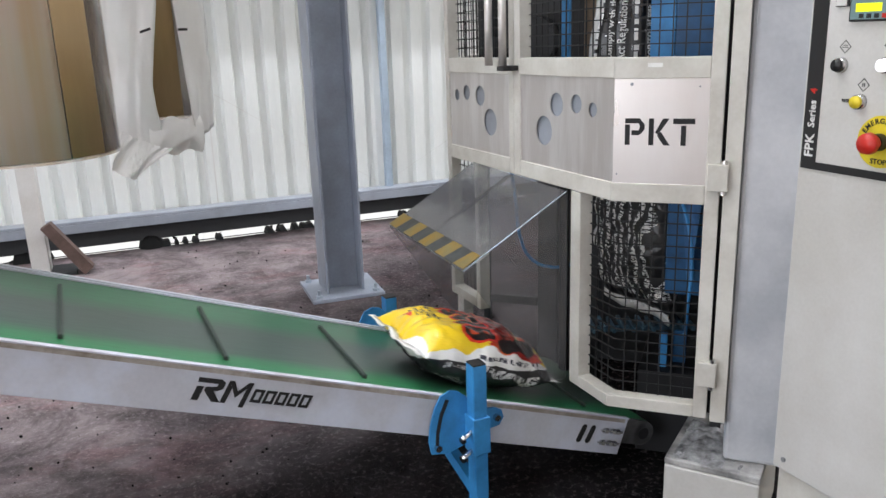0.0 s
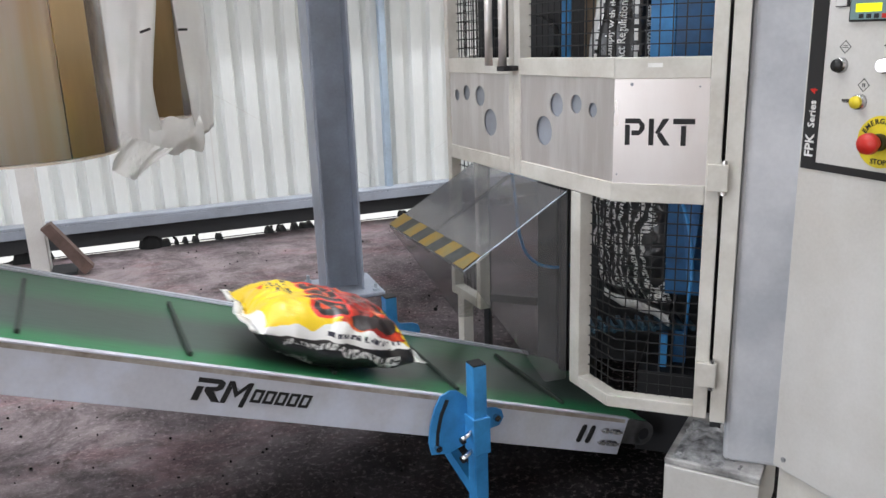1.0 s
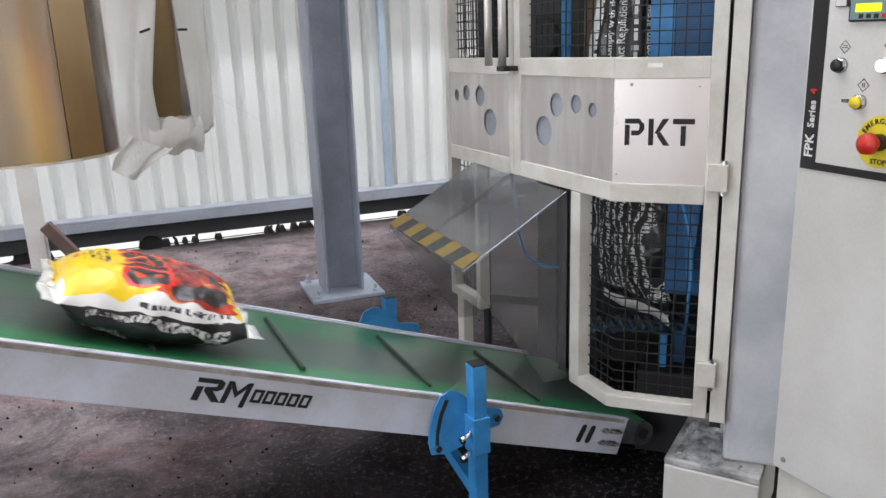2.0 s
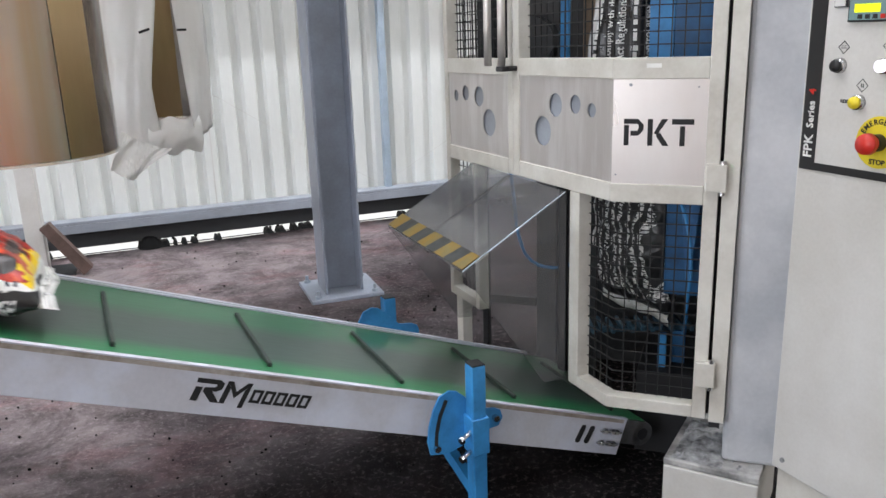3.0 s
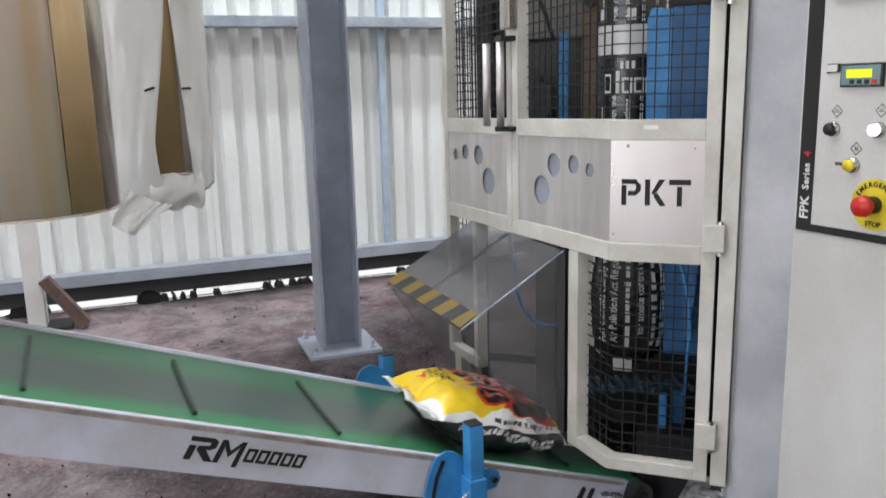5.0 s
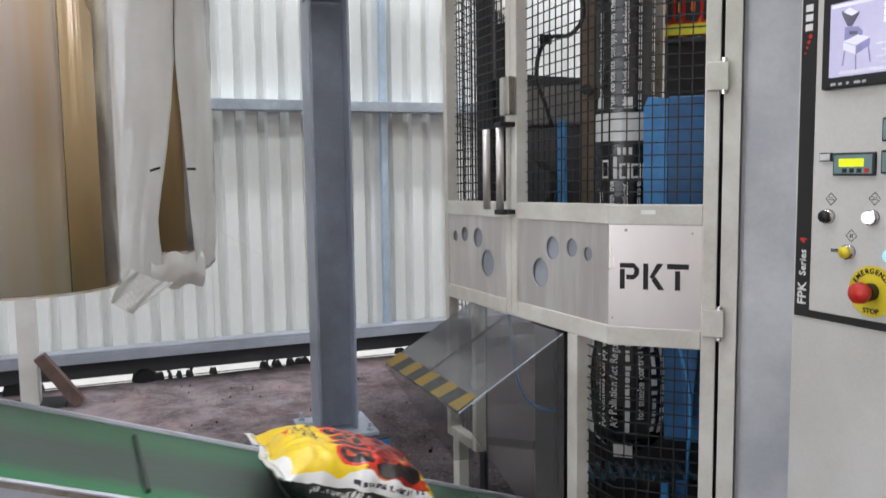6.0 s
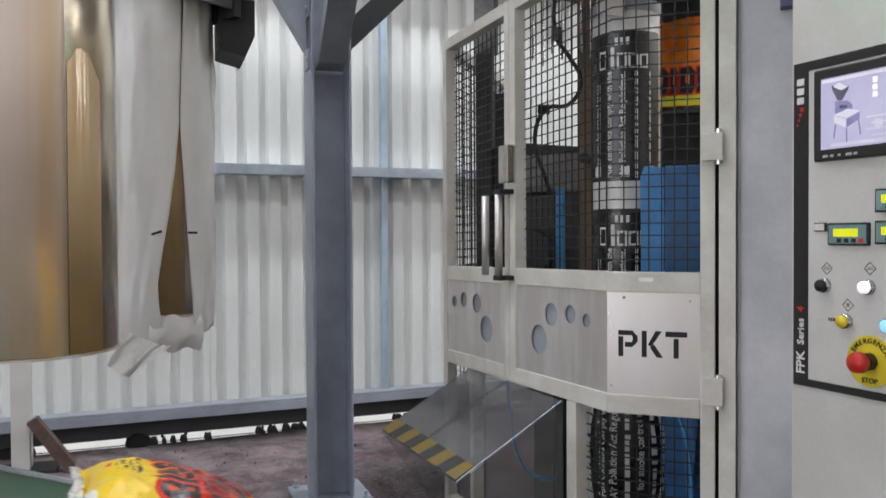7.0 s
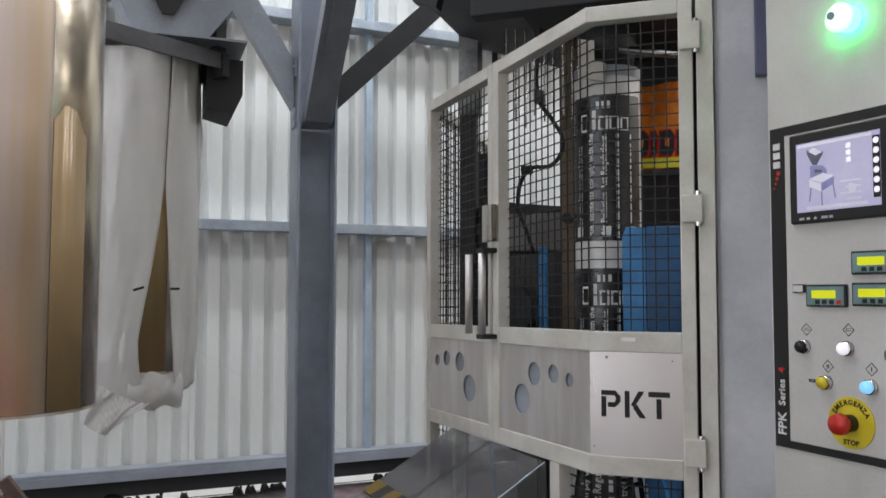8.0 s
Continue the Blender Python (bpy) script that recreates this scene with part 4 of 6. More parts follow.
    b = part("beacon", cyl((bx, -0.0002, bz), (bx, -0.018, bz), 0.026, 32, 0.025), GREEN_LIT, c, "green glowing signal beacon")
    bm = bmesh.new()
    bmesh.ops.create_uvsphere(bm, u_segments=32, v_segments=16, radius=0.029, matrix=Matrix.Translation((bx, -0.0335, bz)) @ Matrix.Diagonal((1, 0.52, 1, 1)))
    part("dome", bm, DOME_LIT, b, "", True)
    part("sensor", cyl((bx - 0.006, -0.048, bz + 0.003), (bx - 0.006, -0.0515, bz + 0.003), 0.008, 20), TEAL, b)
    # scuffs low on the door
    bm = cyl((0.04, -0.0002, 0.335), (0.04, -0.004, 0.335), 0.006, 12)
    part("latch", bm, DUSTY, c)


before = set(cabinet.children)
build_controls(cabinet)
for ob in cabinet.children:
    if ob not in before and ob.name.split(".")[0] not in ("maker_bars", "maker_dots", "model_bars", "series_word", "series_digit", "model_word", "latch", "beacon"):
        ob.location.x += 0.011
# dark blue strip on the post beside the cabinet
strip = part("cable_duct", box(0.405, 0.435, -0.03, -0.001, 1.885, 2.6, None, 0.003), SLATE_PAINT, bpy.data.objects["bagging_machine"])


# ---- inside of the bagging machine ----
FILM_WHITE = mat("white_film", (0.72, 0.72, 0.7), 0.25, 0, (0.6, 0.6, 0.58), 0.4, 9, 60, 0.002, coat=0.3)
FILM_BLACK = mat("black_film", (0.015, 0.015, 0.016), 0.28, 0, None, 0.4, 9, 60, 0.002, coat=0.3)
TAN = mat("tan_wood_board", (0.2, 0.14, 0.09), 0.6, 0, (0.13, 0.09, 0.055), 0.7, 6, 40, 0.002, (4, 4, 0.4))
ORANGE = mat("orange_flame_film", (0.92, 0.30, 0.03), 0.4, 0, (0.62, 0.05, 0.008), 1.4, 22, 60, 0, (1, 1, 0.5))
LIME = mat("yellow_green_film", (0.75, 0.7, 0.04), 0.4, 0, None, 0.4, 10, 60, 0)
PALE_BOX = mat("grey_machine_body", (0.17, 0.165, 0.155), 0.5, 0, (0.1, 0.095, 0.09), 0.6, 5, 60, 0.001)
TUBE = (-0.02, 0.555)


def film_print(f, z0, z1, r):
    """A black printed panel round the front of the tube, with white printing."""
    bm = bmesh.new()
    lo, hi = 206, 344
    n = 20
    for i in range(n):
        a, b = radians(lo + (hi - lo) * i / n), radians(lo + (hi - lo) * (i + 1) / n)
        p = [(r * math.cos(a), r * math.sin(a)), (r * math.cos(b), r * math.sin(b))]
        vs = [bm.verts.new((x, y, z)) for (x, y), z in ((p[0], z0), (p[1], z0), (p[1], z1), (p[0], z1))]
        bm.faces.new(vs)
    bmesh.ops.remove_doubles(bm, verts=bm.verts, dist=0.0001)
    pan = part("black_print_panel", bm, FILM_BLACK, f, "black printed panel", True)
    lines = ((228, "for smoke control areas", 0.0125), (250, "Fuel contents comply with the", 0.0125), (272, "Air Pollution Act Regulations.", 0.0125), (294, "", 0), (317, "", 0))
    rnd = random.Random(3)
    for a, body, size in lines:
        m = pose(0, 0, 0, 0, 0, a + 90) @ pose(0, -r - 0.0018, (z0 + z1) / 2 - 0.055, 0, -90, 0)
        if body:
            part("printed_line", text_mesh(body, 0.0265, m, 0.0008), WHITE_INK, pan)
        else:
            x = -0.165
            while x < 0.15:
                w = rnd.choice((0.012, 0.02, 0.028, 0.036))
                part("printed_bar", box(x, min(x + w, 0.16), -0.0006, 0.0004, -0.0045, 0.0045, m), WHITE_INK, pan)
                x += w + 0.008
    # the product mark as plain white shapes
    bm = bmesh.new()
    z = z1 - 0.085
    for a, w, h, up in ((238, 0.032, 0.056, 0.0), (256, 0.012, 0.066, 0.004), (271, 0.030, 0.046, -0.006), (289, 0.030, 0.044, -0.006), (307, 0.030, 0.044, -0.006)):
        m = pose(0, 0, 0, 0, 0, a + 90) @ pose(0, -r - 0.002, 0)
        q, t = z + up, 0.0065
        for x0, x1, q0, q1 in ((-w / 2, -w / 2 + t, q - h / 2, q + h / 2), (-w / 2 + t, w / 2 - t, q - h / 2, q - h / 2 + t), (w / 2 - t, w / 2, q - h / 2, q + h / 2), (-w / 2 + t, w / 2 - t, q + h / 2 - t, q + h / 2)):
            if x1 > x0:
                add_box(bm, x0, x1, -0.0004, 0.0004, q0, q1, m)
    for a in (262, 271, 280):
        m = pose(0, 0, 0, 0, 0, a + 90) @ pose(0, -r - 0.001, 0)
        add_box(bm, -0.005, 0.005, -0.0004, 0.0004, z1 - 0.042, z1 - 0.02, m)
    part("printed_mark", bm, WHITE_INK, pan)
    for a in (226, 276, 322):
        m = pose(0, 0, 0, 0, 0, a + 90) @ pose(0, -r - 0.001, 0)
        part("printed_box", box(-0.013, 0.013, -0.0004, 0.0004, z0 + 0.012, z0 + 0.045, m), FILM_WHITE, pan)


def build_film():
    """The printed film tube, which runs down into the next bag."""
    f = thing("film_tube", MACH @ pose(*TUBE, 0), "white plastic film tube with black printed panels", "film tube")
    r = 0.106
    # sleeve: round above, bulging and closed at the foot
    prof = [(2.06, r), (1.9, r), (1.6, r), (1.3, r), (1.05, r), (0.93, r * 1.02), (0.84, 0.118), (0.76, 0.135), (0.66, 0.142), (0.57, 0.138), (0.50, 0.118), (0.455, 0.075), (0.44, 0.03), (0.425, 0.022)]
    def surf(a, z, lift=0.0):
        """A point of the sleeve at angle a and height z."""
        rad = r
        for (za, ra), (zb, rb) in zip(prof, prof[1:]):
            if za >= z >= zb:
                rad = rb + (ra - rb) * (z - zb) / (za - zb)
        low = min(1, max(0, (0.93 - z) / 0.06))
        q = rad * (1 + (0.005 + 0.07 * low) * noise.noise((math.cos(a) * 2.2, math.sin(a) * 2.2, z * 7))) + 0.0035 * math.sin(a * 13) * low + lift
        return (q * math.cos(a), q * math.sin(a) * (1 - 0.15 * low), z)

    bm = bmesh.new()
    n = 72
    steps = [2.06 - 0.015 * k for k in range(int((2.06 - 0.425) / 0.015))] + [0.425]
    rings = [[bm.verts.new(surf(2 * math.pi * i / n, z)) for i in range(n)] for z in steps]
    for k in range(len(rings) - 1):
        for i in range(n):
            j = (i + 1) % n
            bm.faces.new((rings[k][i], rings[k][j], rings[k + 1][j], rings[k + 1][i]))
    for face in bm.faces:
        c = face.calc_center_median()
        a = math.degrees(math.atan2(c.y, c.x)) % 360
        face.material_index = 1 if c.z < 0.9 and 214 < a < 345 else 0
    part("sleeve", bm, [FILM_WHITE, FILM_BLACK], f, "", True)
    film_print(f, 1.515, 1.972, r + 0.0015)
    film_print(f, 0.973, 1.43, r + 0.0015)
    # printing on the bulging foot: lines that run down it
    rnd = random.Random(8)
    for a, body in ((226, ""), (243, "Fuel contents comply with the"), (260, "Air Pollution Act Regulations."), (277, ""), (294, "for smoke control areas"), (311, ""), (328, "")):
        if body:
            bm = text_mesh(body, 0.031, Matrix(), 0.0)
            for v in bm.verts:
                v.co = surf(radians(a) - v.co.z / 0.125, 0.71 + v.co.x * 0.93, 0.003)
            part("printed_line", bm, WHITE_INK, f)
            continue
        z = 0.90
        while z > 0.54:
            bm = bmesh.new()
            h = rnd.choice((0.016, 0.024, 0.034))
            da = rnd.choice((0.05, 0.06, 0.075))
            bm.faces.new([bm.verts.new(surf(radians(a) + d, zz, 0.003)) for d, zz in ((-da, z), (da, z), (da, z - h), (-da, z - h))])
            part("printed_bar", bm, WHITE_INK, f)
            z -= h + rnd.choice((0.004, 0.006, 0.012))
    part("tail", box(-0.03, 0.03, -0.075, -0.068, 0.43, 0.475, None, 0.002), FILM_WHITE, f)
    return f


def build_inside():
    X, Y = TUBE
    c = thing("forming_collar", MACH @ pose(X, Y, 0), "cream steel forming collar at the head of the film tube", "collar")
    part("collar", cyl((0, 0, 2.075), (0, 0, 2.24), 0.085, 40, 0.10), DARK_STEEL, c, "", True)
    part("shoulder", cyl((0, 0, 2.045), (0, 0, 2.078), 0.110, 40, 0.112, False), GREY_STEEL, c, "", True)
    part("bracket", prism([(-0.07, 2.035), (0.01, 2.02), (0.015, 2.075), (-0.02, 2.09), (-0.02, 2.15), (-0.07, 2.16)], -0.135, -0.128), CREAM, c, "cream steel bracket")
    part("rod", cyl((0.05, -0.12, 2.12), (0.32, 0.0, 2.10), 0.012, 12), CHROME, c)
    part("head_tube", cyl((0, 0, 2.241), (0, 0, 3.0), 0.06, 40), GREY_STEEL, c, "", True)
    # blue jaw housing right of the tube
    b = thing("blue_housing", MACH @ pose(0.0, 0, 0), "blue painted steel jaw housing beside the film tube", "housing")
    part("front_face", prism([(0.05, 1.20), (0.115, 1.20), (0.115, 1.555), (0.06, 1.56), (0.048, 1.53)], 0.34, 0.36), BLUE, b)
    # darker blues on the inner parts carry the dimness inside the guard
    part("body", box(0.116, 0.225, 0.34, 0.62, 0.56, 1.56, None, 0.006), DARK_BLUE, b)
    part("back_body", box(0.09, 0.1155, 0.50, 0.62, 0.56, 1.19, None, 0.004), DARK_BLUE, b)
    part("back_plate", prism([(-0.09, 0.62), (-0.05, 0.50), (0.069, 0.50), (0.069, 0.96), (-0.09, 0.96)], 0.72, 0.735), MID_BLUE, b)
    part("wedge", prism([(0.15, 0.95), (0.22, 0.95), (0.19, 0.62), (0.18, 0.62)], 0.30, 0.312), MID_BLUE, b)
    # slim blue upright and tan board behind, on added feet coloured as shade
    u = thing("tan_board", MACH @ pose(-0.17, 0.70, 0), "tan upright board inside the guard", "board")
    part("board", box(-0.03, 0.03, -0.01, 0.01, 1.0, 2.5, None, 0.002), TAN, u)
    part("foot", box(-0.03, 0.03, -0.012, 0.012, 0.02, 0.9995, None, 0.002), DARK_STEEL, u, "added foot, dark like the shade inside")
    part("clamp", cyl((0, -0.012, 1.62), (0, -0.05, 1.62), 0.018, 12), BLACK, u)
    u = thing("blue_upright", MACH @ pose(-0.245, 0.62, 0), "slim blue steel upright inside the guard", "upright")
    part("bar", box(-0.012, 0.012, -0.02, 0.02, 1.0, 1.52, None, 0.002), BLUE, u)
    part("foot", box(-0.014, 0.014, -0.022, 0.022, 0.02, 0.9995, None, 0.002), DARK_STEEL, u, "added foot, dark like the shade inside")
    # grey drive body at the back, with a dark motor below
    d = thing("drive_unit", MACH @ pose(-0.35, 0.85, 0), "grey drive unit with a dark belt guard behind the mesh", "drive")
    part("body", box(-0.16, 0.16, 0.0, 0.2, 1.52, 1.66, None, 0.006), PALE_BOX, d)
    part("top_cover", prism([(-0.17, 1.661), (0.14, 1.661), (0.14, 1.68), (-0.05, 1.70), (-0.17, 1.72)], 0.0, 0.2), DARK_STEEL, d)
    part("belt_guard", box(-0.13, 0.15, 0.02, 0.2, 1.06, 1.5195, None, 0.01), BLACK, d)
    part("motor", cyl((-0.05, -0.09, 1.3), (-0.05, 0.018, 1.3), 0.085, 28), DARK_STEEL, d)
    part("stand", box(-0.056, 0.022, 0.04, 0.12, 0.0, 1.0595, None, 0.004), BEAM_GREY, d)
    # dark uprights, and dark panels added for the shade inside the machine
    k = bpy.data.objects["bagging_machine"]
    part("shade_back_panel", box(-0.30, 0.6, 1.10, 1.13, 0.0, 1.52, None, 0.003), DARK_STEEL, k)
    part("shade_side_panel", box(0.27, 0.30, 0.16, 1.099, 0.0, 1.5, None, 0.003), DARK_STEEL, k)
    part("shade_upper_panel", box(-0.12, 0.269, 1.10, 1.13, 1.5205, 2.6, None, 0.003), DARK_STEEL, k)
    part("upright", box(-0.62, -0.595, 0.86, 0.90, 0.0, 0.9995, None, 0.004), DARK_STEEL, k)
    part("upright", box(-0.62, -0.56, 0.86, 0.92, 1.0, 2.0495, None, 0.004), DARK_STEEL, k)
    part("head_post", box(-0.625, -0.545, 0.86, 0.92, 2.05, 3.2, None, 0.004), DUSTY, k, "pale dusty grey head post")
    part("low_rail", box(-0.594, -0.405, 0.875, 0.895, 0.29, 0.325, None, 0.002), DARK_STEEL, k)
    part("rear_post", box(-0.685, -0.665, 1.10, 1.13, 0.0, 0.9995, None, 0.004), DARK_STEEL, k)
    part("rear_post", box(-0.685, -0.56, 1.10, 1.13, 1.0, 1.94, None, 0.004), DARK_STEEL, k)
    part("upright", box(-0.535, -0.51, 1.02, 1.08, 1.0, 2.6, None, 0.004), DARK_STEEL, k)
    # hopper and carriers above the guard
    h = thing("hopper_head", MACH, "dark steel weighing head above the guard", "hopper")
    part("hopper", prism([(-0.62, 2.36), (-0.26, 2.24), (0.25, 2.24), (0.30, 2.5), (0.30, 3.1), (-0.66, 3.1)], 0.35, 1.0), DARK_STEEL, h)
    part("beam", box(-0.4, 0.3, 0.28, 0.345, 2.22, 2.30, None, 0.004), DARK_STEEL, h)
    # unseen plate added to keep the roof light out of the guard
    part("cover", box(-0.45, 0.305, 0.12, 0.345, 2.5, 2.52), DARK_STEEL, h)
    part("chute_lip", prism([(-0.60, 2.30), (-0.52, 2.27), (-0.50, 2.34), (-0.60, 2.36)], 0.3, 0.349), BLACK, h)
    for i in range(9):
        part("guide_rod", cyl((-0.34 + 0.03 * i, 0.5 + 0.008 * i, 1.95 - 0.02 * (i % 3)), (-0.34 + 0.03 * i, 0.5 + 0.008 * i, 2.239), 0.004, 8), CHROME, h)
    # printed film web running behind the tube
    rl = thing("printed_web", MACH @ pose(0.15, 0.72, 1.78, -24, 0, 0), "orange and red flame printed film web", "film web")
    bm = bmesh.new()
    g = []
    for j in range(13):
        g.append([bm.verts.new((-0.13 + 0.26 * i / 16, 0.01 * math.sin(i * 0.5), 0.36 * j / 12)) for i in range(17)])
    for j in range(12):
        for i in range(16):
            f = bm.faces.new((g[j][i], g[j][i + 1], g[j + 1][i + 1], g[j + 1][i]))
    web = part("film", bm, ORANGE, rl, "", True)
    for x, w in ((-0.105, 0.05), (-0.045, 0.018), (-0.015, 0.045), (0.04, 0.045), (0.092, 0.035)):
        for name, g, y, material in (("print_rim", 0.006, -0.0145, RED), ("print_shape", 0.0, -0.0165, INK)):
            pts = [(x - g, 0.05 - g), (x + w * 0.8, 0.045 - g), (x + w + g, 0.07), (x + w + g, 0.125), (x + w * 0.7, 0.15 + g), (x - g, 0.145 + g)]
            part(name, prism(pts, y, y + 0.0015), material, web)
        part("print_eye", prism([(x + w * 0.35, 0.085), (x + w * 0.65, 0.08), (x + w * 0.65, 0.115), (x + w * 0.35, 0.12)], -0.0185, -0.017), ORANGE, web)
    part("lime_band", box(-0.13, 0.13, -0.0135, -0.0125, 0.0, 0.04), LIME, web)
    part("roller", cyl((-0.2, 0, -0.014), (0.115, 0, -0.014), 0.013, 16), DARK_STEEL, rl)
    # cables
    cb = thing("air_cable", MACH @ pose(0, 0, 0), "black cable hanging inside the guard", "cable")
    tube_path("cable", [(-0.23, 0.52, 2.24), (-0.235, 0.52, 2.0), (-0.19, 0.5, 1.93), (-0.15, 0.48, 1.84), (-0.19, 0.5, 1.78), (-0.27, 0.52, 1.77), (-0.31, 0.53, 1.68), (-0.28, 0.55, 1.55), (-0.27, 0.58, 1.5)], 0.007, BLACK, cb)
    part("plug", cyl((-0.295, 0.52, 1.77), (-0.26, 0.52, 1.77), 0.016, 12), BLACK, cb)
    part("plug", cyl((-0.235, 0.52, 1.99), (-0.235, 0.52, 2.03), 0.018, 12), PALE_BOX, cb)
    hs = thing("blue_hose", MACH @ pose(0, 0, 0), "thin blue air hose in the lower guard", "hose")
    tube_path("hose", [(0.14, 0.2, 0.93), (0.18, 0.16, 0.84), (0.2, 0.14, 0.72), (0.195, 0.14, 0.6), (0.19, 0.2, 0.5), (0.18, 0.33, 0.44)], 0.005, BLUE, hs)
    hs = thing("blue_hose", pose(0, 0, 0), "thin blue air hose behind the clear hood", "hose")
    tube_path("hose", [(0.21, 2.74, 0.97), (0.235, 2.74, 0.76), (0.25, 2.74, 0.635), (0.29, 2.735, 0.55), (0.36, 2.73, 0.52), (0.46, 2.74, 0.53)], 0.006, BLUE, hs)
    # toothed cradle under the hanging bag
    cr = thing("bag_cradle", MACH @ pose(0.04, 0.45, 0.02), "blue toothed tipping cradle under the bag", "cradle")
    A = pose(0, 0, 0, 0, 0, 20)
    part("bar", box(-0.2, 0.16, -0.008, 0.008, 0.374, 0.392, A, 0.003), GRIMY_TEAL, cr)
    for i in range(12):
        x = -0.19 + i * 0.031
        part("tooth", box(x - 0.006, x + 0.006, -0.06, 0.05, 0.3925 - 0.004 * (i % 2), 0.41 - 0.004 * (i % 2), A, 0.003), GRIMY_TEAL, cr)
    part("post", box(0.06, 0.085, -0.02, 0.005, 0.2625, 0.374, None, 0.002), BLUE, cr)
    part("post", box(0.10, 0.14, 0.03, 0.055, 0.2625, 0.374, None, 0.002), DARK_BLUE, cr)
    # black box put in for the deep shade under the cradle
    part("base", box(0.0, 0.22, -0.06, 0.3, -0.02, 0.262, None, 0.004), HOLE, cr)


film = build_film()
build_inside()


# ---- spouts beside the conveyor ----
SHEET = mat("milky_polythene", (0.92, 0.92, 0.91), 0.2, 0, (0.86, 0.85, 0.83), 0.5, 5, 13, 0.016, coat=0.6)

SHEET_TREE = SHEET.node_tree
THROUGH = SHEET_TREE.nodes.new("ShaderNodeBsdfTranslucent")
THROUGH.inputs[0].default_value = (0.93, 0.92, 0.9, 1)
BLEND = SHEET_TREE.nodes.new("ShaderNodeMixShader")
BLEND.inputs[0].default_value = 0.3
SHEET_TREE.links.new(SHEET_TREE.nodes["Principled BSDF"].outputs[0], BLEND.inputs[1])
SHEET_TREE.links.new(THROUGH.outputs[0], BLEND.inputs[2])
SHEET_TREE.links.new(BLEND.outputs[0], SHEET_TREE.nodes["Material Output"].inputs[0])


def spout_material():
    """Dull polished sheet with brownish, golden and grey streaks running down it."""
    m = bpy.data.materials.new("streaked_stainless")
    m.use_nodes = True
    t = m.node_tree
    b = t.nodes["Principled BSDF"]
    b.inputs["Metallic"].default_value = 0.8
    n = noise_node(t, 6.0, 2, 0.4, stretch=(1, 1, 0.03))
    r = ramp_node(t, n.outputs[0], [(0.36, (0.62, 0.52, 0.40)), (0.45, (0.74, 0.66, 0.55)), (0.485, (0.78, 0.72, 0.64)), (0.505, (0.82, 0.78, 0.74)), (0.58, (0.86, 0.82, 0.79)), (0.64, (0.76, 0.66, 0.52))])
    smudge = noise_node(t, 9, 2, 0.5, stretch=(1, 1, 0.4))
    c = ramp_node(t, smudge.outputs[0], [(0.30, (0.86, 0.85, 0.84)), (0.42, (1, 1, 1))])
    x = t.nodes.new("ShaderNodeMix")
    x.data_type, x.blend_type = "RGBA", "MULTIPLY"
    x.inputs[0].default_value = 0.7
    t.links.new(r.outputs[0], x.inputs[6])
    t.links.new(c.outputs[0], x.inputs[7])
    t.links.new(x.outputs[2], b.inputs["Base Color"])
    rr = t.nodes.new("ShaderNodeMapRange")
    rr.inputs[3].default_value, rr.inputs[4].default_value = 0.22, 0.28
    t.links.new(smudge.outputs[0], rr.inputs[0])
    t.links.new(rr.outputs[0], b.inputs["Roughness"])
    return m


PEEL_FILM = mat("brown_peel_film", (0.44, 0.31, 0.16), 0.36, 0.2, (0.38, 0.26, 0.125), 0.25, 3, 40, 0.0005, (2, 2, 0.3), coat=0.2)
PALE_FILM = mat("crinkled_pale_film", (0.80, 0.68, 0.60), 0.32, 0.25, (0.78, 0.54, 0.27), 1.0, 11, 9, 0.006, (1, 1, 0.03), coat=0.4)
SPOUT_STEEL = spout_material()
SP1, SP2 = (-1.118, 2.12), (-1.035, 2.92)


def build_spouts():
    for (x, y), z, r, top in ((SP1, 1.063, 0.233, 2.75), (SP2, 1.085, 0.176, 2.26)):
        s = thing("filling_spout", pose(x, y, z), "large polished stainless steel spout with smudges", "spout", "filling spouts")
        ob = part("pipe", cyl((0, 0, 0), (0, 0, top - z), r, 96, None, False), SPOUT_STEEL, s, "", True)
        so = ob.modifiers.new("thickness", "SOLIDIFY")
        so.thickness, so.offset = 0.004, -1
        part("rolled_rim", cyl((0, 0, -0.003), (0, 0, 0.004), r + 0.0015, 96, None, False), SPOUT_STEEL, s, "", True)


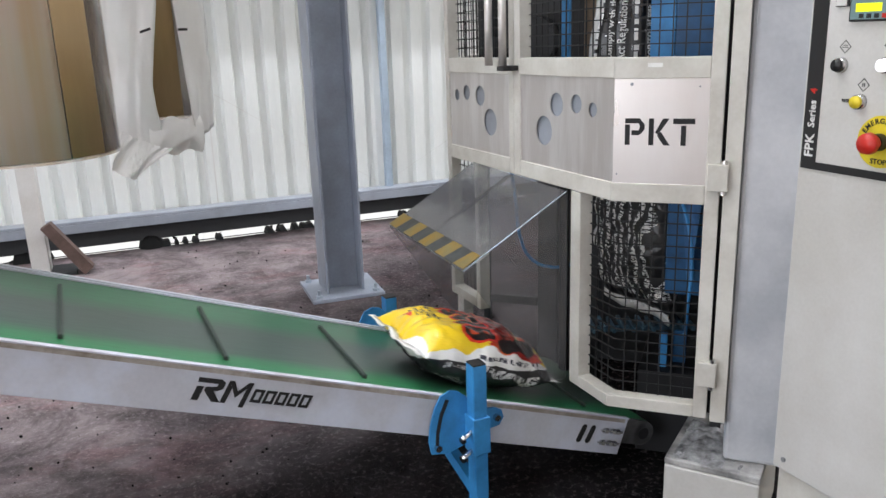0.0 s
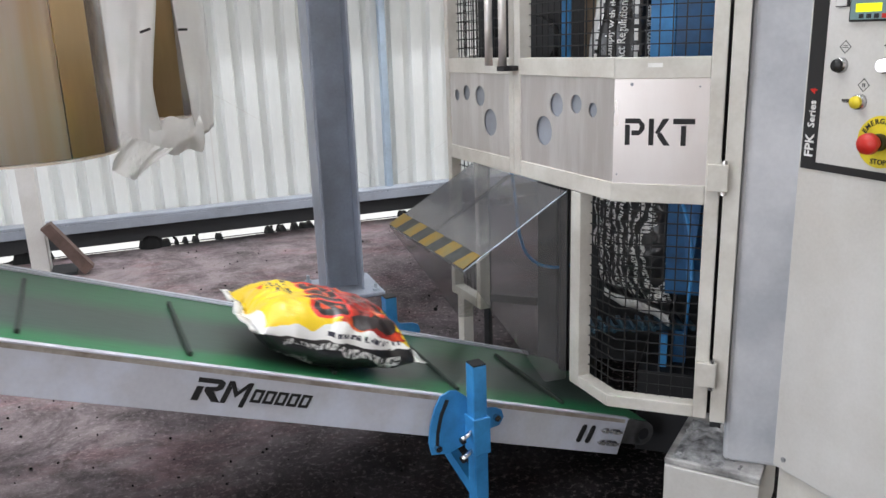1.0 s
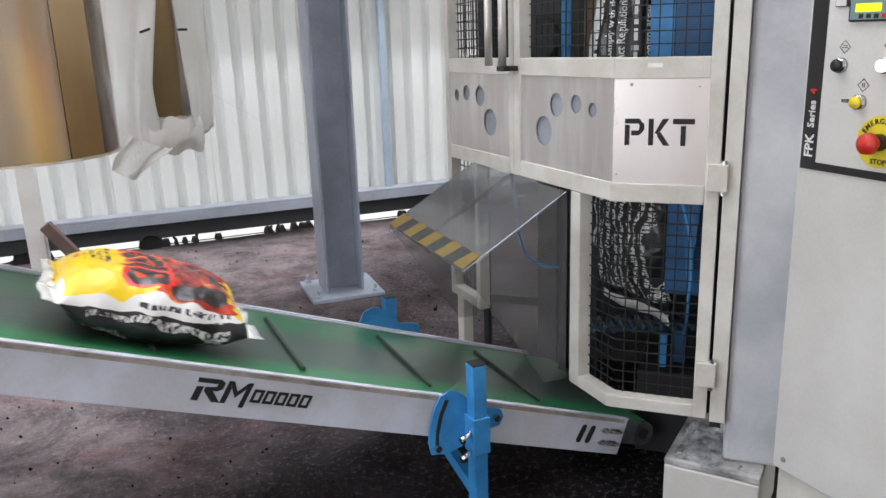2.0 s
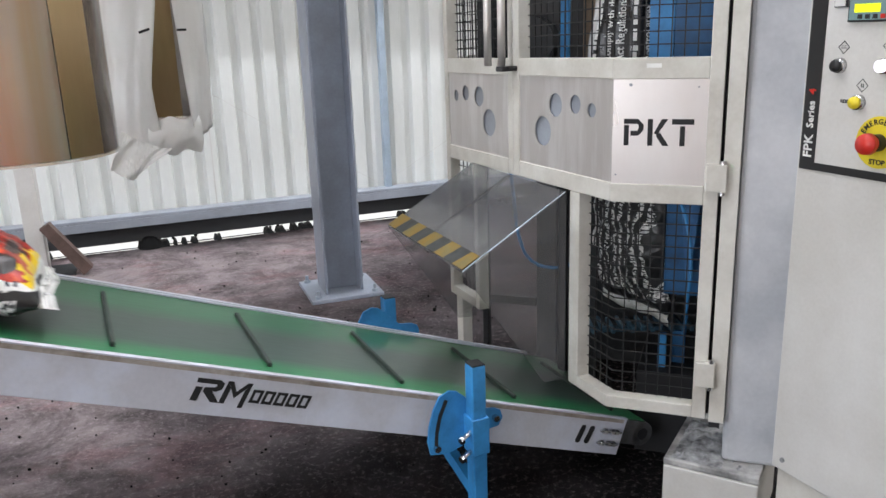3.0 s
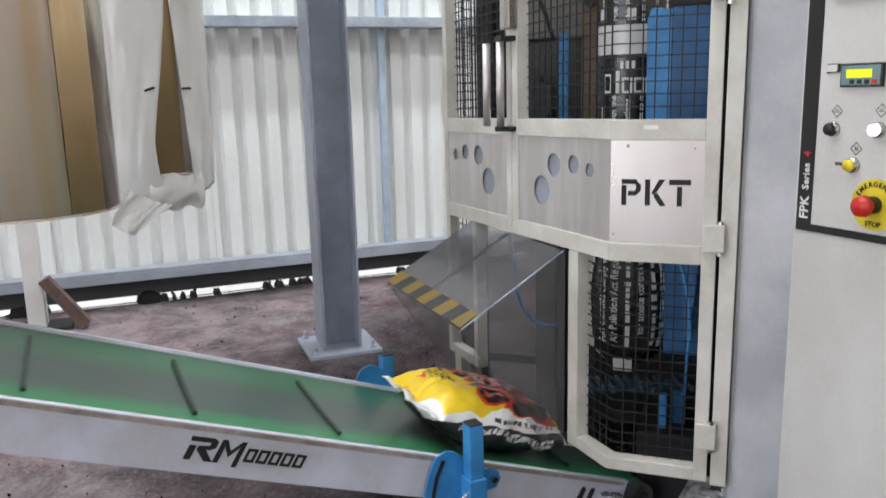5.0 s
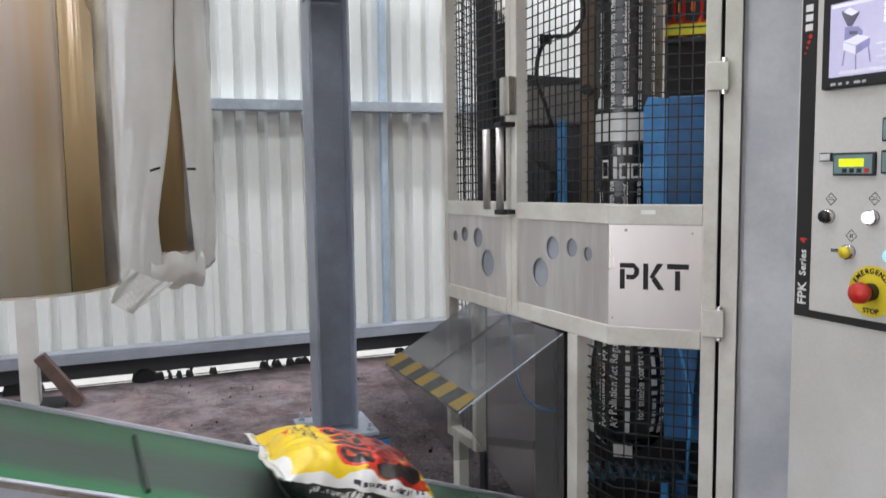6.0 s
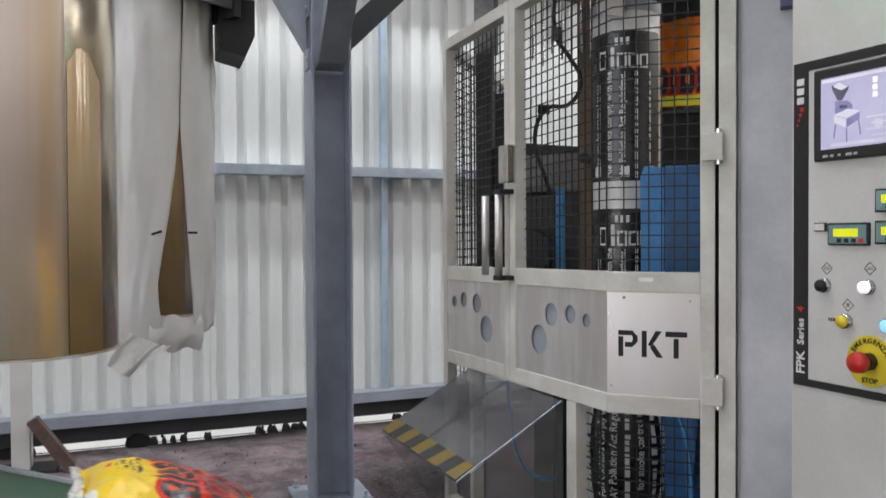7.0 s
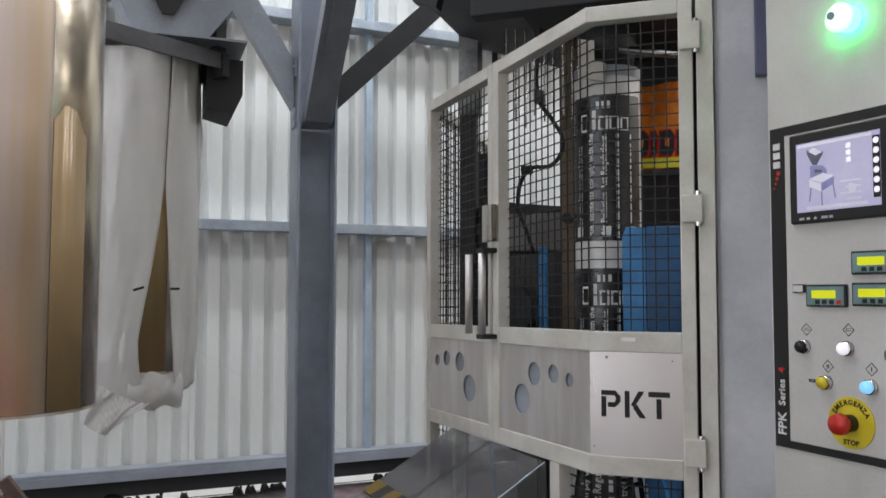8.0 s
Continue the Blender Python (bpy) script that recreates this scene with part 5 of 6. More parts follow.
def build_peel_film():
    """Brown protective film left on the first spout, torn off at its top."""
    s = bpy.data.objects["filling_spout"]

    def wrap(name, lo, hi, z0, tops, r, material, label, s=s):
        bm = bmesh.new()
        n = 36
        rows = []
        for i in range(n + 1):
            w = i / n
            k = w * (len(tops) - 1)
            q = min(int(k), len(tops) - 2)
            top = tops[q] + (tops[q + 1] - tops[q]) * (k - q) + 0.004 * noise.noise((i * 0.9, r * 50, 0))
            a = radians(lo + (hi - lo) * w)
            rows.append([bm.verts.new((r * math.cos(a), r * math.sin(a), z)) for z in (z0, (z0 + top) / 2, top)])
        for i in range(n):
            for k in range(2):
                bm.faces.new((rows[i][k], rows[i + 1][k], rows[i + 1][k + 1], rows[i][k + 1]))
        ob = part(name, bm, material, s, label, True)
        so = ob.modifiers.new("thickness", "SOLIDIFY")
        so.thickness, so.offset = 0.0006, 1

    wrap("peel_film", -37, -12, 0.006, (0.735, 0.75, 0.775, 0.777, 0.773, 0.767, 0.745, 0.715, 0.705), 0.2343, PEEL_FILM, "brown peel-off film with a torn top")
    wrap("pale_film", -150, -38, 0.006, (1.66, 1.66, 1.66), 0.2341, PALE_FILM, "crinkled pale protective film")
    wrap("peel_film", -86, -44, 0.006, (1.1, 1.1, 1.1), 0.1772, PEEL_FILM, "brown peel-off film", bpy.data.objects["filling_spout.001"])


def build_sheet():
    """Polythene wrapped round the second spout, open in a long slit, gathered at its foot."""
    th = thing("polythene_wrap", pose(*SP2, 0, 0, 0, -70.5), "milky polythene sheet wrapped round a steel spout", "plastic sheet")

    def lerp(a, rows):
        for (z0, v0), (z1, v1) in zip(rows, rows[1:]):
            if z0 <= a <= z1:
                return v0 + (v1 - v0) * (a - z0) / (z1 - z0)
        return rows[-1][1] if a > rows[-1][0] else rows[0][1]

    left = [(0.86, 2), (1.07, 0), (1.12, -2), (1.2, -3), (1.32, 2), (1.44, 8), (1.6, 15), (1.75, 19.5), (2.3, 24)]
    right = [(0.86, 36), (1.03, 36), (1.1, 31), (1.2, 28.5), (1.32, 27), (1.44, 24.5), (1.6, 22), (1.75, 20.5), (2.3, 26)]
    foot = [(0, 1.0), (45, 1.005), (60, 1.02), (90, 1.05), (150, 1.04), (250, 1.0), (300, 0.985), (330, 0.975), (350, 0.98), (375, 1.0)]
    nu, nv = 110, 80
    bm = bmesh.new()
    g = []
    for j in range(nv + 1):
        row = []
        for i in range(nu + 1):
            w = i / nu
            zt = 2.25 - 0.03 * math.sin(w * 9)
            fa = 36 + (362 - 36) * w
            zb = lerp(fa, foot)
            z = zb + (zt - zb) * (j / nv)
            a0, a1 = lerp(z, right), lerp(z, left) + 360
            a = a0 + (a1 - a0) * w
            low = max(0, (1.14 - z) / 0.2)
            r = 0.192 + 0.007 * noise.noise((math.cos(radians(a)) * 3, math.sin(radians(a)) * 3, z * 1.3)) - 0.02 * low
            r += 0.004 * noise.noise((a * 0.09, z * 7 + a * 0.02, 2)) + 0.010 * low * noise.noise((a * 0.07, z * 9, 5))
            r += 0.016 * (0.22 - abs(noise.noise((a * 0.035 + z * 1.5, z * 0.9 - a * 0.006, 7)))) + 0.007 * (0.2 - abs(noise.noise((a * 0.08 - z * 3.1, z * 1.6, 3))))
            tail = max(0, 1 - abs(fa - 318) / 30) * max(0, (1.0 - z) / 0.13)
            r += 0.05 * tail
            edge = min(w, 1 - w) * nu
            if edge < 5 and z < 1.8:
                r += 0.010 * (1 - edge / 5) * min(1, (1.8 - z) * 3)
            row.append(bm.verts.new((r * math.cos(radians(a)), r * math.sin(radians(a)), z)))
        g.append(row)
    for j in range(nv):
        for i in range(nu):
            bm.faces.new((g[j][i], g[j][i + 1], g[j + 1][i + 1], g[j + 1][i]))
    ob = part("sheet", bm, SHEET, th, "", True)
    so = ob.modifiers.new("thickness", "SOLIDIFY")
    so.thickness, so.offset = 0.0015, 0
    # loose creased corner hanging below the wrap
    bm = bmesh.new()
    edge_top = ((-0.125, 1.055), (-0.09, 1.03), (-0.05, 1.01), (-0.005, 0.99), (0.03, 0.985))
    edge_low = ((-0.175, 0.932), (-0.158, 0.916), (-0.105, 0.888), (-0.05, 0.935), (0.02, 0.978))
    g = []
    for j in range(11):
        v, row = j / 10, []
        for i in range(29):
            k = i / 7
            q = min(int(k), 3)
            a, b = [tuple(e[q][n] + (e[q + 1][n] - e[q][n]) * (k - q) for n in (0, 1)) for e in (edge_top, edge_low)]
            crease = 0.012 * abs(noise.noise((i * 0.22 + v * 2, v * 1.5, 4))) + 0.01 * math.sin(i * 0.5 + v * 2.5) * v
            row.append(bm.verts.new((0.192 + 0.02 * v + crease, a[0] + (b[0] - a[0]) * v, a[1] + (b[1] - a[1]) * v)))
        g.append(row)
    for j in range(10):
        for i in range(28):
            bm.faces.new((g[j][i], g[j][i + 1], g[j + 1][i + 1], g[j + 1][i]))
    ob = part("loose_corner", bm, SHEET, th)
    so = ob.modifiers.new("thickness", "SOLIDIFY")
    so.thickness, so.offset = 0.0015, 0
    # crumpled pouch at the foot of the slit
    bm = bmesh.new()
    g = []
    for j in range(17):
        row = []
        for i in range(25):
            a, v = -12 + 58 * i / 24, j / 16
            z = 1.085 - 0.12 * v - 0.008 * math.sin(v * 3 + i * 0.5)
            r = 0.182 + 0.016 * math.sin(v * math.pi) + 0.006 * noise.noise((i * 0.2, v * 3 + i * 0.12, 9))
            row.append(bm.verts.new((r * math.cos(radians(a)), r * math.sin(radians(a)), z)))
        g.append(row)
    for j in range(16):
        for i in range(24):
            bm.faces.new((g[j][i], g[j][i + 1], g[j + 1][i + 1], g[j + 1][i]))
    part("gathered_fold", bm, SHEET, th, "", True)
    for a, z, tilt in ((-3.5, 1.377, 18), (31, 1.377, 0), (-16, 0.955, 60)):
        m = pose(0, 0, 0, 0, 0, a) @ pose(0.206, 0, z, tilt, 0, 0)
        part("black_mark", box(-0.001, 0.001, -0.018 if z > 1 else -0.008, 0.018 if z > 1 else 0.008, -0.004, 0.004, m), INK, th)


def build_carrier():
    """Steel carrier from which the spouts hang."""
    c = thing("spout_carrier", pose(*SP2, 0, 0, 0, 19.5), "dark steel carrier frame that holds the spouts", "steel frame")
    part("ring_plate", box(-0.40, 0.335, -0.22, 0.22, 2.262, 2.27), GREY_STEEL, c)
    lip = pose(0, 0, 0, 0, 0, 31.5)
    part("front_lip", box(-0.42, 0.135, -0.262, -0.252, 2.178, 2.238, lip, 0.002), BEAM_GREY, c)
    part("shelf", box(-0.42, 0.135, -0.2515, -0.205, 2.226, 2.236, lip), BEAM_GREY, c)
    part("side_channel", box(0.1355, 0.165, -0.27, 0.05, 2.15, 2.238, lip, 0.003), DARK_STEEL, c)
    part("hanger", box(0.12, 0.165, -0.25, -0.205, 2.2385, ROOF - 0.001, lip, 0.003), DARK_STEEL, c)
    part("hanger", box(-0.75, -0.69, -0.16, -0.10, 2.271, ROOF - 0.001, None, 0.003), DARK_STEEL, c)
    part("arm", box(-0.76, -0.401, -0.2, 0.2, 2.215, 2.27, None, 0.003), DARK_STEEL, c)
    part("gusset", prism([(0.205, 2.045), (0.30, 2.02), (0.335, 2.1), (0.335, 2.23), (0.205, 2.23)], -0.1, 0.12), DARK_STEEL, c)
    # black shape for the darkness between the funnel's slanting sides
    part("funnel_dark", prism([(-0.06, 2.55), (0.045, 2.345), (0.085, 2.345), (0.19, 2.55)], -0.19, -0.18), BLACK, c)
    part("funnel", prism([(-0.25, 2.75), (-0.05, 2.275), (0.2, 2.275), (0.29, 2.4), (0.29, 2.75)], -0.17, 0.15), GREY_STEEL, c)
    # crossing arm to the first spout
    v = Vector((SP1[0] - SP2[0], SP1[1] - SP2[1], 0))
    local = pose(0, 0, 0, 0, 0, -19.5) @ v
    part("yoke", box(local.x - 0.3, local.x + 0.3, local.y + 0.16, local.y + 0.24, 2.60, 2.70, None, 0.004), DARK_STEEL, c)
    part("hanger", box(local.x - 0.29, local.x - 0.24, local.y + 0.17, local.y + 0.23, 2.7005, ROOF - 0.001), DARK_STEEL, c)


def build_braces():
    c = bpy.data.objects["steel_column"]
    # k is along the column's x; braces rise at 45 degrees to the frame above
    bm = prism([(0.205, 2.31), (0.205, 2.475), (1.15, 3.40), (1.15, 3.24)], 0.06, 0.16)
    part("brace", bm, DARK_STEEL, c, "dark slanting box brace")
    bm = prism([(-0.012, 2.31), (-0.012, 2.56), (-0.55, 3.42), (-0.55, 3.2)], 0.06, 0.15)
    part("brace", bm, GREY_STEEL, c, "grey slanting brace")
    bm = prism([(-0.001, 2.215), (0.10, 2.235), (1.02, 3.2), (0.92, 3.27)], -0.07, 0.07, pose(0.105, 0.09, 0, 0, 0, -90))
    part("brace", bm, GREY_STEEL, c, "grey slanting brace")
    part("brace_edge", prism([(0.09, 2.31), (0.10, 2.32), (1.0, 3.26), (0.99, 3.27)], -0.004, 0.004, pose(0.075, 0.0, 0, 0, 0, -90)), GREY_STEEL, c)
    for z in (2.26, 2.52):
        pl = part("end_plate", box(-0.0115, -0.0005, 0.03, 0.13, z - 0.05, z + 0.05, None, 0.002), GREY_STEEL, c)
        part("bolt", cyl((-0.02, 0.045, z), (-0.0116, 0.045, z), 0.011, 6), GALV, pl)
    # dark beam across the top
    b = thing("roof_beam", pose(-0.655, 4.005, 0, 0, 0, 20.3), "dark steel beam across the column head", "beam")
    part("beam", box(-2.4, 2.6, 0.0, 0.2, 3.601, 3.8, None, 0.004), DARK_STEEL, b)


build_spouts()
build_peel_film()
build_sheet()
build_carrier()
build_braces()

# wires on the clad wall
for p, q in (((-0.2, -0.03, 1.0), (0.6, -0.03, 0.47)), ((1.12, -0.03, 0.3), (1.9, -0.03, 0.72)), ((0.72, -0.03, 0.42), (1.0, -0.03, 0.24))):
    w = part("wall_wire", cyl(p, q, 0.0014, 6), CABINET_GREY)
    w.matrix_world = SHED
    tagged(w, "thin slack wire across the clad wall", "wire", "wires on the wall")


# ---- mark on the conveyor side ----
GROW = 1.122


def build_side_mark():
    c = bpy.data.objects["belt_conveyor"]

    def stroke(x0, x1, z0, z1):
        k = 0.22
        part("mark_stroke", prism([(x0 + k * z0, z0), (x1 + k * z0, z0), (x1 + k * z1, z1), (x0 + k * z1, z1)], -0.0236, -0.0221), INK, c)

    def shape(*points):
        k = 0.22
        part("mark_stroke", prism([(x + k * z, z) for x, z in points], -0.0236, -0.0221), INK, c)

    top, mid, low = -0.024, -0.05, -0.074
    # the two large shapes
    shape((-1.150, -0.034), (-1.152, top), (-1.104, top), (-1.094, -0.030), (-1.094, -0.044), (-1.104, mid), (-1.108, -0.041), (-1.107, -0.034))
    shape((-1.148, -0.043), (-1.134, -0.043), (-1.134, low), (-1.148, low))
    shape((-1.130, -0.043), (-1.108, -0.041), (-1.104, mid), (-1.112, mid), (-1.088, low), (-1.106, low), (-1.130, -0.052))
    shape((-1.088, low), (-1.077, low), (-1.077, -0.040), (-1.088, top))
    shape((-1.088, top), (-1.077, top), (-1.062, -0.046), (-1.062, -0.060))
    shape((-1.062, -0.046), (-1.046, top), (-1.036, top), (-1.062, -0.060))
    shape((-1.046, top - 0.016), (-1.036, top), (-1.036, low - 0.006), (-1.046, low - 0.006))
    # the row of small open shapes
    t, x = 0.006, -1.028
    for sides in ("tlbr",) * 5:
        w, z0, z1 = 0.0225, -0.066, -0.036
        if "t" in sides:
            stroke(x, x + w, z1 - t, z1)
        if "b" in sides:
            stroke(x, x + w, z0, z0 + t)
        if "l" in sides:
            stroke(x, x + t, z0 + (t if "b" in sides else 0), z1 - (t if "t" in sides else 0))
        if "r" in sides:
            stroke(x + w - t, x + w, z0 + (t if "b" in sides else 0.012), z1 - (t if "t" in sides else 0))
        if "m" in sides:
            stroke(x + t, x + w - t, -0.0545, -0.0495)
        x += w + 0.0045


build_side_mark()


# ---- belt cleats ----
CLEAT = mat("dark_green_rubber", (0.03, 0.045, 0.036), 0.5, 0, None, 0.4, 10, 90, 0.001)
LOOP_R, LOOP_Z, LOOP_X0, LOOP_X1 = 0.034, -0.038, 0.075, TOP_X + 0.05
STRAIGHT = LOOP_X0 - LOOP_X1
HALF = math.pi * LOOP_R
LOOP = 2 * STRAIGHT + 2 * HALF
CLEATS = 26


def loop_pose(d):
    """A place on the belt loop, d along it from the top of the low roller, in the conveyor's space."""
    d %= LOOP
    if d < STRAIGHT:
        x, z, a = LOOP_X0 - d, LOOP_Z + LOOP_R, 0.0
    elif d < STRAIGHT + HALF:
        a = (d - STRAIGHT) / LOOP_R
        x, z = LOOP_X1 - LOOP_R * math.sin(a), LOOP_Z + LOOP_R * math.cos(a)
    elif d < 2 * STRAIGHT + HALF:
        a = math.pi
        x, z = LOOP_X1 + (d - STRAIGHT - HALF), LOOP_Z - LOOP_R
    else:
        a = math.pi + (d - 2 * STRAIGHT - HALF) / LOOP_R
        x, z = LOOP_X0 - LOOP_R * math.sin(a), LOOP_Z + LOOP_R * math.cos(a)
    return pose(x * GROW, 0, z * GROW, 0, -math.degrees(a), 0)


def build_cleats():
    made = []
    for i in range(CLEATS):
        ob = part("cleat", box(-0.005, 0.005, 0.042, 0.42, -0.001, 0.010, None, 0.003), CLEAT, bpy.data.objects["belt_conveyor"])
        made.append(ob)
    return made


cleats = build_cleats()


# ---- bags ----
def bag_material():
    m = bpy.data.materials.new("printed_bag_film")
    m.use_nodes = True
    t = m.node_tree
    b = t.nodes["Principled BSDF"]
    b.inputs["Roughness"].default_value, b.inputs["Coat Weight"].default_value = 0.3, 0.3
    tc, sp = t.nodes.new("ShaderNodeTexCoord"), t.nodes.new("ShaderNodeSeparateXYZ")
    mp = t.nodes.new("ShaderNodeMapping")
    mp.inputs["Scale"].default_value = (1 / GROW, 1 / GROW, 1 / GROW)
    warp = noise_node(t, 14, 2, 0.5)
    add = t.nodes.new("ShaderNodeMix")
    add.data_type, add.blend_type = "RGBA", "LINEAR_LIGHT"
    add.inputs[0].default_value = 0.012
    t.links.new(tc.outputs["Object"], mp.inputs[0])
    t.links.new(mp.outputs[0], add.inputs[6])
    t.links.new(warp.outputs["Color"], add.inputs[7])
    t.links.new(add.outputs[2], sp.inputs[0])
    X, Y, Z = sp.outputs

    def op(kind, a, c, d=None):
        n = t.nodes.new("ShaderNodeMath")
        n.operation = kind
        for i, v in enumerate((a, c, d)):
            if v is None:
                continue
            if isinstance(v, (int, float)):
                n.inputs[i].default_value = v
            else:
                t.links.new(v, n.inputs[i])
        return n.outputs[0]

    def within(v, lo, hi):
        return op("MULTIPLY", op("GREATER_THAN", v, lo), op("LESS_THAN", v, hi))

    def rect(x0, x1, y0, y1):
        return op("MULTIPLY", within(X, x0, x1), within(Y, y0, y1))

    def blob(cx, cy, rx, ry):
        dx, dy = op("DIVIDE", op("SUBTRACT", X, cx), rx), op("DIVIDE", op("SUBTRACT", Y, cy), ry)
        return op("SUBTRACT", 1.0, op("ADD", op("MULTIPLY", dx, dx), op("MULTIPLY", dy, dy)))

    def over(base, mask, col):
        n = t.nodes.new("ShaderNodeMix")
        n.data_type = "RGBA"
        t.links.new(mask, n.inputs[0])
        if isinstance(base, tuple):
            n.inputs[6].default_value = (*base, 1)
        else:
            t.links.new(base, n.inputs[6])
        if isinstance(col, tuple):
            n.inputs[7].default_value = (*col, 1)
        else:
            t.links.new(col, n.inputs[7])
        return n.outputs[2]

    flame = noise_node(t, 16, 4, 0.6)
    fire = ramp_node(t, flame.outputs[0], [(0.38, (0.02, 0.006, 0.004)), (0.47, (0.35, 0.014, 0.01)), (0.58, (0.6, 0.045, 0.012)), (0.72, (0.85, 0.28, 0.02))])
    col = (0.8, 0.8, 0.78)
    yellow = (0.86, 0.60, 0.015)
    def square(cx, cy, rx, ry):
        dx, dy = op("DIVIDE", op("SUBTRACT", X, cx), rx), op("DIVIDE", op("SUBTRACT", Y, cy), ry)
        return op("SUBTRACT", 1.0, op("ADD", op("POWER", op("ABSOLUTE", dx, 0), 4.0), op("POWER", op("ABSOLUTE", dy, 0), 4.0)))

    face = op("MULTIPLY", op("GREATER_THAN", Z, 0.0), op("GREATER_THAN", Y, -0.143))
    left = op("GREATER_THAN", op("MULTIPLY_ADD", Y, 0.1, X), -0.198)
    col = over(col, op("MULTIPLY", face, op("MULTIPLY", left, op("LESS_THAN", X, 0.178))), yellow)
    tongue = op("MULTIPLY_ADD", noise_node(t, 22, 3, 0.6, stretch=(0.5, 1.4, 1)).outputs[0], 0.12, op("SUBTRACT", X, 0.06))
    col = over(col, op("MULTIPLY", face, op("MULTIPLY", op("GREATER_THAN", tongue, 0.0), op("LESS_THAN", op("SUBTRACT", tongue, 0.0), 0.155))), fire.outputs[0])
    # bold dark word across the bag, red-rimmed, as plain shapes
    shapes = [(-0.024, -0.095, 0.042, 0.030), (-0.034, -0.047, 0.046, 0.010), (-0.026, -0.008, 0.034, 0.021), (-0.034, 0.045, 0.034, 0.021), (-0.040, 0.100, 0.034, 0.024)]
    for grow, c in ((1.22, (0.78, 0.035, 0.02)), (1.0, (0.018, 0.012, 0.012))):
        for cx, cy, rx, ry in shapes:
            col = over(col, op("MULTIPLY", face, op("GREATER_THAN", square(cx, cy, rx * grow, ry * grow), 0.0)), c)
    for cx, cy, rx, ry in ((-0.008, -0.095, 0.010, 0.012), (-0.042, -0.095, 0.011, 0.012), (-0.018, -0.006, 0.008, 0.010), (-0.026, 0.038, 0.004, 0.014), (-0.044, 0.052, 0.004, 0.014), (-0.034, 0.1, 0.007, 0.012)):
        col = over(col, op("GREATER_THAN", square(cx, cy, rx, ry), 0.0), (0.72, 0.08, 0.02))
    for cx, cy, rx, ry in ((0.105, -0.115, 0.035, 0.022), (0.05, -0.125, 0.032, 0.016), (0.125, -0.02, 0.014, 0.05)):
        col = over(col, op("MULTIPLY", face, op("GREATER_THAN", blob(cx, cy, rx, ry), 0.0)), (0.018, 0.012, 0.012))
    # small lines on the yellow
    fine = noise_node(t, 90, 1, 0.5)
    lines = op("GREATER_THAN", op("FRACT", op("MULTIPLY", X, 62), 0), 0.45)
    gaps = op("GREATER_THAN", fine.outputs[0], 0.45)
    col = over(col, op("MULTIPLY", rect(-0.15, -0.09, -0.02, 0.09), op("MULTIPLY", lines, gaps)), (0.05, 0.03, 0.02))
    col = over(col, op("GREATER_THAN", blob(-0.16, 0.06, 0.006, 0.022), 0.0), (0.75, 0.06, 0.03))
    # line of dark words on the white border
    words = op("GREATER_THAN", noise_node(t, 130, 1, 0.5, stretch=(1, 0.2, 0.4)).outputs[0], 0.5)
    col = over(col, op("MULTIPLY", op("MULTIPLY", within(X, -0.05, 0.15), op("LESS_THAN", Y, 0)), op("MULTIPLY", within(Z, 0.026, 0.036), words)), (0.03, 0.03, 0.05))
    col = over(col, op("GREATER_THAN", X, 0.186), (0.8, 0.8, 0.78))
    # black back with scattered white printing
    back = op("LESS_THAN", Z, op("MULTIPLY_ADD", X, 0.02, 0.016))
    letters = op("GREATER_THAN", noise_node(t, 210, 1, 0.5, stretch=(1, 0.3, 0.3)).outputs[0], 0.48)
    lines_y = op("GREATER_THAN", op("FRACT", op("MULTIPLY", op("MULTIPLY_ADD", Z, 0.9, Y), 33), 0), 0.58)
    print_back = op("MULTIPLY", op("MULTIPLY", letters, lines_y), within(X, -0.135, 0.155))
    black = over((0.016, 0.016, 0.017), print_back, (0.75, 0.75, 0.73))
    mid = op("MULTIPLY", op("MULTIPLY", back, within(X, -0.182, 0.19)), op("LESS_THAN", Y, 0.118))
    col = over(col, mid, black)
    t.links.new(col, b.inputs["Base Color"])
    bp = t.nodes.new("ShaderNodeBump")
    bp.inputs["Strength"].default_value, bp.inputs["Distance"].default_value = 0.6, 0.008
    t.links.new(noise_node(t, 18, 4, 0.6, stretch=(1, 1.6, 1)).outputs[0], bp.inputs["Height"])
    t.links.new(bp.outputs[0], b.inputs["Normal"])
    return m


BAG_FILM = bag_material()


